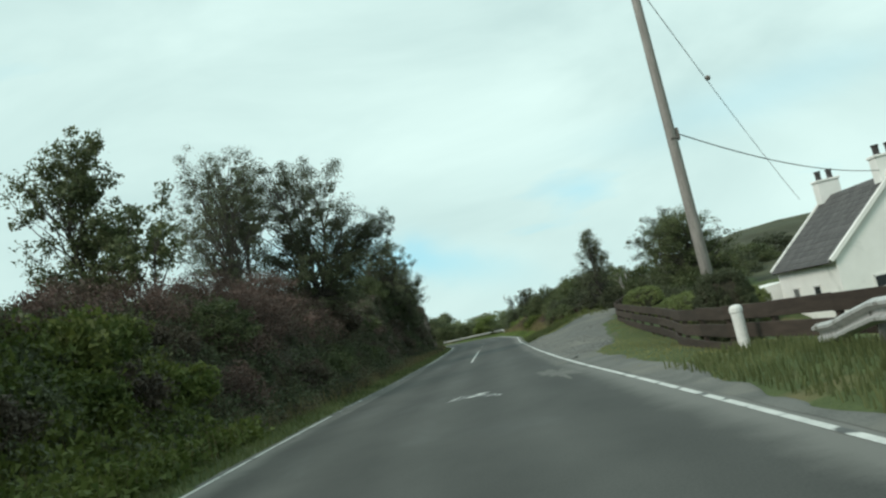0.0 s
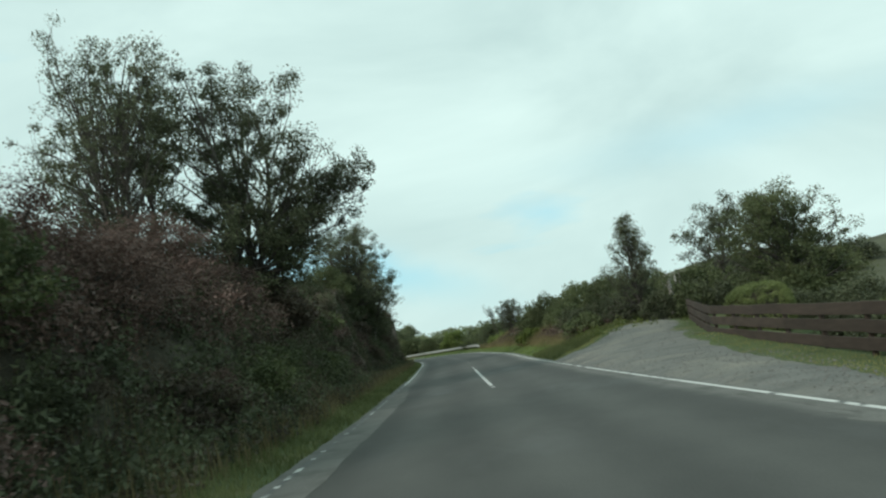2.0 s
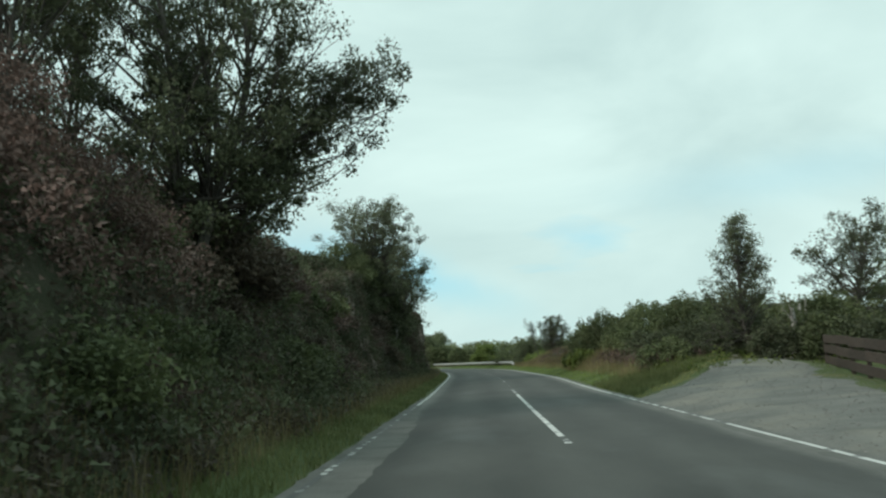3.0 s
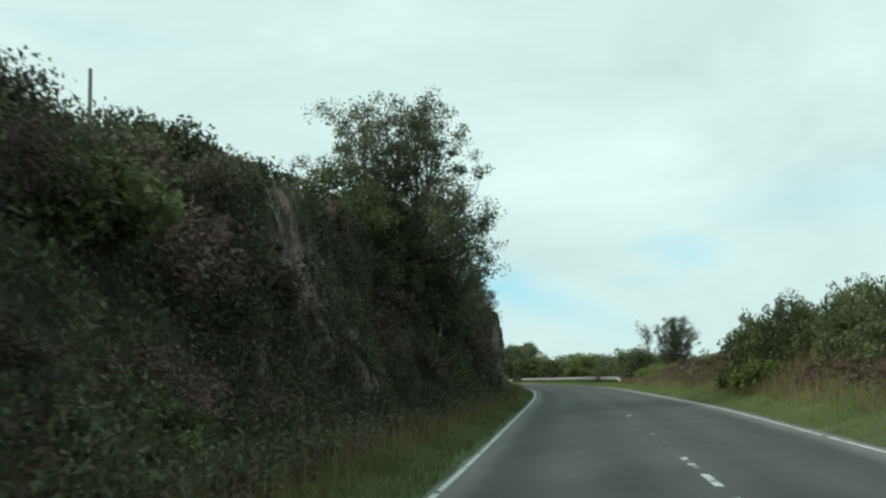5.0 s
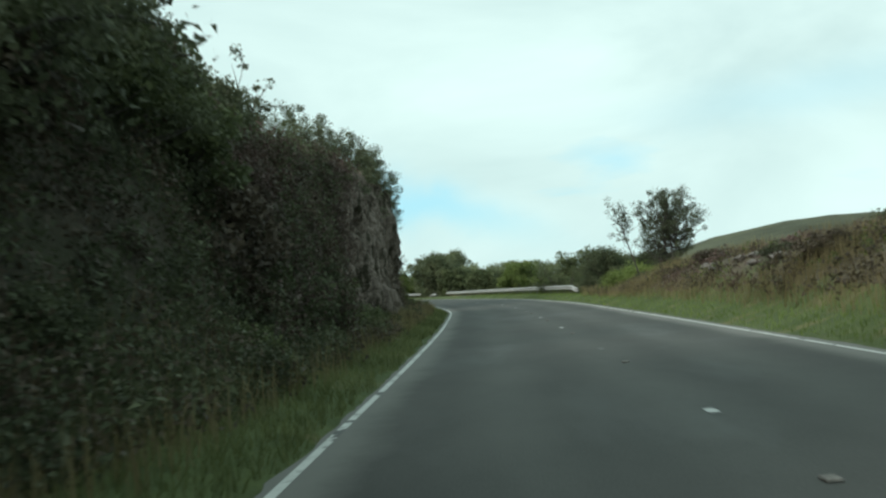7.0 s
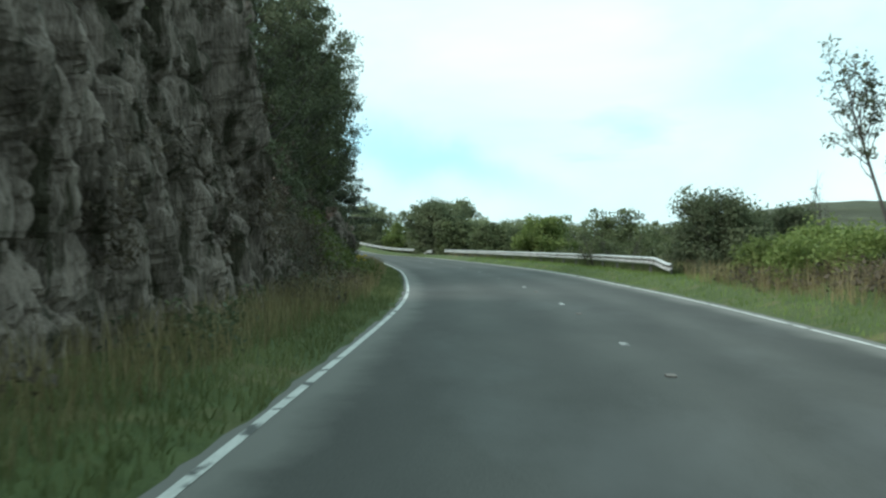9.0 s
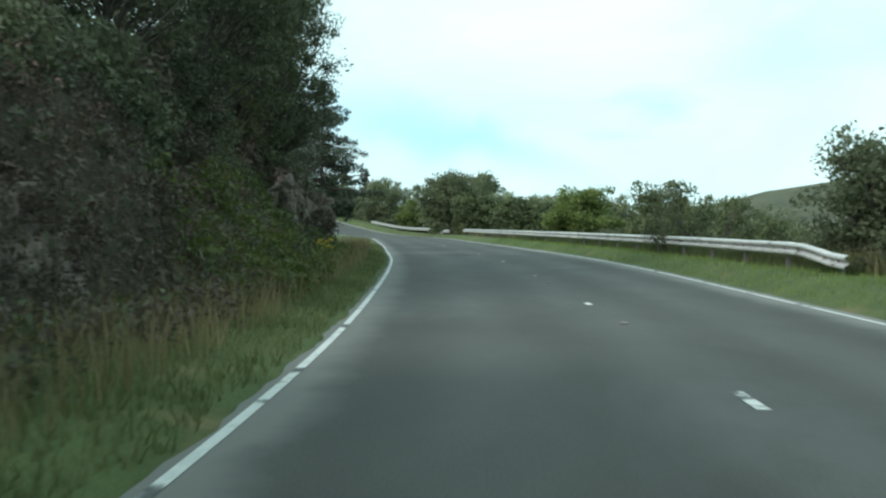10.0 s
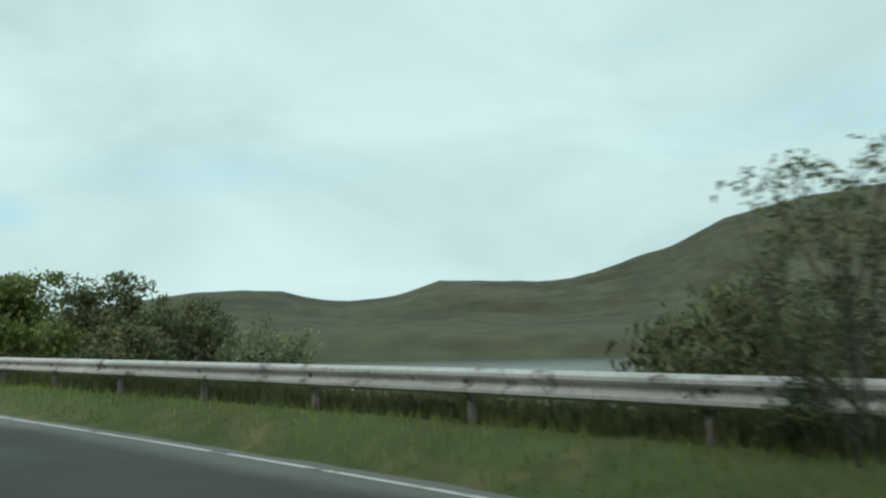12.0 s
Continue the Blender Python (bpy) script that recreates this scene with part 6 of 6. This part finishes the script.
x = middle(y) + half_road(y) + r.uniform(2.0, 10, 2600)
patch = fbm(x * 0.35, y * 0.22, 77)
a, b = patch > 0.03, (patch < -0.02) & (patch > -0.16)
cover("heather", x[a], y[a], 0.40, 36, 0.06, LEAF_HEATHER, "brown and purple heather on the heath", 412, 0.2)
cover("bracken", x[b], y[b], 0.42, 32, 0.07, LEAF_BROWN, "brown dead growth on the heath", 418, 0.15)
blades_x, blades_y = x[(patch < -0.10)], y[(patch < -0.10)]
y = r.uniform(80, 100, 380)
x = middle(y) + half_road(y) + r.uniform(2.4, 5.5, 380)
cover("heather", x, y, 0.42, 34, 0.065, LEAF_HEATHER, "brown and pink heather before the bushes", 417, 0.28)
y = r.uniform(74, 160, 500)
x = middle(y) + half_road(y) + r.uniform(2.6, 9, 500)
cover("undergrowth", x, y, 0.35, 44, 0.06, LEAF_FERN, "rough yellow-green growth on the heath", 413, 0.15)
y = r.uniform(160, 235, 900)
x = middle(y) + half_road(y) + r.uniform(2.6, 11, 900)
keep = ~((y > 170) & (y < 206) & (x - middle(y) - half_road(y) > 4.6) & (r.random(900) < 0.85))
cover("undergrowth", x[keep], y[keep], 0.4, 70, 0.052, LEAF_DARK, "dark scrub on the slope below the barrier", 414, 0.16)


y = r.uniform(163, 200, 190)
x = middle(y) + half_road(y) + r.uniform(2.5, 5.5, 190)
cover("bracken", x, y, 0.4, 70, 0.040, LEAF_BROWN, "brown dead growth behind the crash barrier", 419, 0.3)


def blades(name, xs, ys, height, width, mat, label, seed, lean=0.35):
    """Upright grass: two-segment tapered blades."""
    r = np.random.default_rng(seed)
    n = len(xs)
    z = ground_z(xs, ys) - 0.02
    h = height * (0.5 + 0.9 * r.random(n))
    a = r.random(n) * 6.28
    w = np.stack([np.cos(a), np.sin(a), 0 * a], 1) * (width * (0.6 + 0.8 * r.random(n)))[:, None]
    b = r.random(n) * 6.28
    k = np.stack([np.cos(b), np.sin(b), 0 * b], 1) * (h * lean * r.random(n))[:, None]
    p = np.stack([xs, ys, z], 1)
    up = np.array([0, 0, 1.0])
    mid, tip = p + up * (h * 0.55)[:, None] + k * 0.35, p + up * h[:, None] + k
    v = np.stack([p - w, p + w, mid + w * 0.7, mid - w * 0.7, tip + w * 0.1, tip - w * 0.1], 1).reshape(-1, 3)
    i = np.arange(n)[:, None] * 6
    q = np.concatenate([i + [[0, 1, 2, 3]], i + [[3, 2, 4, 5]]])
    tagged(add_mesh(name, np_mesh(name, v, q, mat)), label, "grass", kind="stuff")


def verge_points(n, y0, y1, a, b, side, seed, bias=1.0):
    r = np.random.default_rng(seed)
    ys = r.uniform(y0, y1, n)
    s = a + (b - a) * r.random(n) ** bias
    s = s + 0.25 * fbm(ys * 0.8, ys * 0, seed)
    return (middle(ys) - half_road(ys) - s if side < 0 else middle(ys) + half_road(ys) + s), ys


x, y = verge_points(70000, 6, 205, 0.28, 2.4, -1, 501)
blades("verge_grass", x, y, 0.15, 0.010, BLADES_DULL, "rough dull green grass along the bank foot", 502, 0.9)
x, y = verge_points(17000, 6, 205, 0.9, 2.7, -1, 503)
blades("straw_grass", x, y, 0.50, 0.006, STRAW, "tall seeding straw-coloured grass stems", 504)
x, y = verge_points(4200, 126, 196, 0.9, 2.9, -1, 521)
blades("straw_grass", x, y, 0.46, 0.006, STRAW, "tall tawny seeding grass under the rock cutting", 522, 0.5)
x, y = verge_points(27000, 78, 215, 0.45, 3.2, 1, 505)
keep = (x - middle(y) - half_road(y) < 2.3) | (y < 96) | (y > 150)
blades("verge_grass", x[keep], y[keep], 0.12, 0.009, BLADES, "bright green grass on the open verge", 506)
x, y = verge_points(4500, 80, 160, 1.5, 2.5, 1, 507)
blades("straw_grass", x, y, 0.50, 0.006, STRAW, "tall dry grass at the edge of the heath", 508)
xs = np.repeat(blades_x, 22) + np.random.default_rng(77).normal(size=len(blades_x) * 22) * 0.35
ys = np.repeat(blades_y, 22) + np.random.default_rng(78).normal(size=len(blades_y) * 22) * 0.35
blades("straw_grass", xs, ys, 0.55, 0.007, STRAW, "pale tussocks of dry grass on the heath", 518)
x, y = verge_points(15000, 4, 27.5, 0.5, 4.0, 1, 509)
blades("verge_grass", x, y, 0.17, 0.009, BLADES_DULL, "long green grass round the marker post", 510)
x, y = verge_points(15000, 26.5, 66, 0.4, 4.6, 1, 511)
edge = drive_limits(y)[1]
keep = (x > np.where(y > 38, edge - 0.15, middle(y) + half_road(y) + 0.45))
blades("lawn_grass", x[keep], y[keep], 0.05, 0.010, LAWN, "short yellow-green grass at the foot of the fence", 512)
r = np.random.default_rng(515)
x, y = r.uniform(7.4, 13.5, 16000), r.uniform(69.5, 82, 16000)
gap = drive_limits(np.minimum(y, 78.5))[0] + 2.0 * np.maximum(y - 78.5, 0) - x
keep = (gap > 0.05) & (x > middle(y) + half_road(y) + 0.35)
low = keep & (gap < 1.0)
blades("lawn_grass", x[low], y[low], 0.06, 0.010, LAWN, "short yellow-green grass round the end of the drive", 516)
high = keep & (gap >= 0.8)
blades("verge_grass", x[high], y[high], 0.22, 0.010, BLADES_DULL, "rough grass between the drive and the bushes", 517)
x, y = verge_points(5000, 160, 240, 2.4, 4.5, 1, 513)
blades("straw_grass", x, y, 0.50, 0.006, STRAW, "dry grass behind the crash barrier", 514)

x, y = verge_points(16000, 164, 212, 2.15, 3.6, 1, 523)
blades("verge_grass", x, y, 0.42, 0.010, BLADES_DULL, "long rank grass behind the crash barrier", 524, 0.6)


def ragwort(x, y, seed):
    """A yellow-flowered weed: thin leafy stems with flat flower heads."""
    r = np.random.default_rng(seed)
    top = empty("ragwort", (x, y, zg(x, y)))
    tagged(top, "yellow flowering ragwort on the verge", "flower", "ragworts")
    stems = []
    for k in range(5):
        tip = [r.normal() * 0.22, r.normal() * 0.22, 0.45 + 0.35 * r.random()]
        stems.append(tube(bent([0, 0, -0.05], tip, r, 4, 0.08), np.linspace(0.008, 0.004, 4), 4))
        v, q = leaves_at(np.array([tip]), 0.09, 40, 0.035, r, 0, 0.35)
        add_mesh("flower_head", np_mesh("flower_head", v, q, FLOWER), top, "yellow flower head")
    v, q = merge(stems)
    add_mesh("stems", np_mesh("stems", v, q, LEAF_FERN), top)


for k, (x, y) in enumerate([(-2.9, 172.3), (-3.0, 173.2)]):
    ragwort(x, y, 700 + k)


def far_woods():
    """Massed crowns of the woods beyond the far bend, leaves paled to imitate haze."""
    r = np.random.default_rng(601)
    n = 760
    way = np.radians(r.uniform(-26, 13, n))
    reach = r.uniform(165, 215, n)
    x, y = 2 + reach * np.sin(way), 150 + reach * np.cos(way)
    top = 1.35 + reach * np.tan(np.radians(1.25 + 1.1 * fbm(np.degrees(way) * 0.45, way * 0, 603)))
    z = ground_z(x, y)
    z = z + np.maximum(top - z, 1.5) * r.random(n) ** 0.6
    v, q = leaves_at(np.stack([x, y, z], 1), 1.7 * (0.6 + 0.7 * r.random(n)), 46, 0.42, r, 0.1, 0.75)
    tagged(add_mesh("woods", np_mesh("woods", v, q, LEAF_HAZED)), "dense green woods beyond the far bend", "woods", kind="stuff")


far_woods()
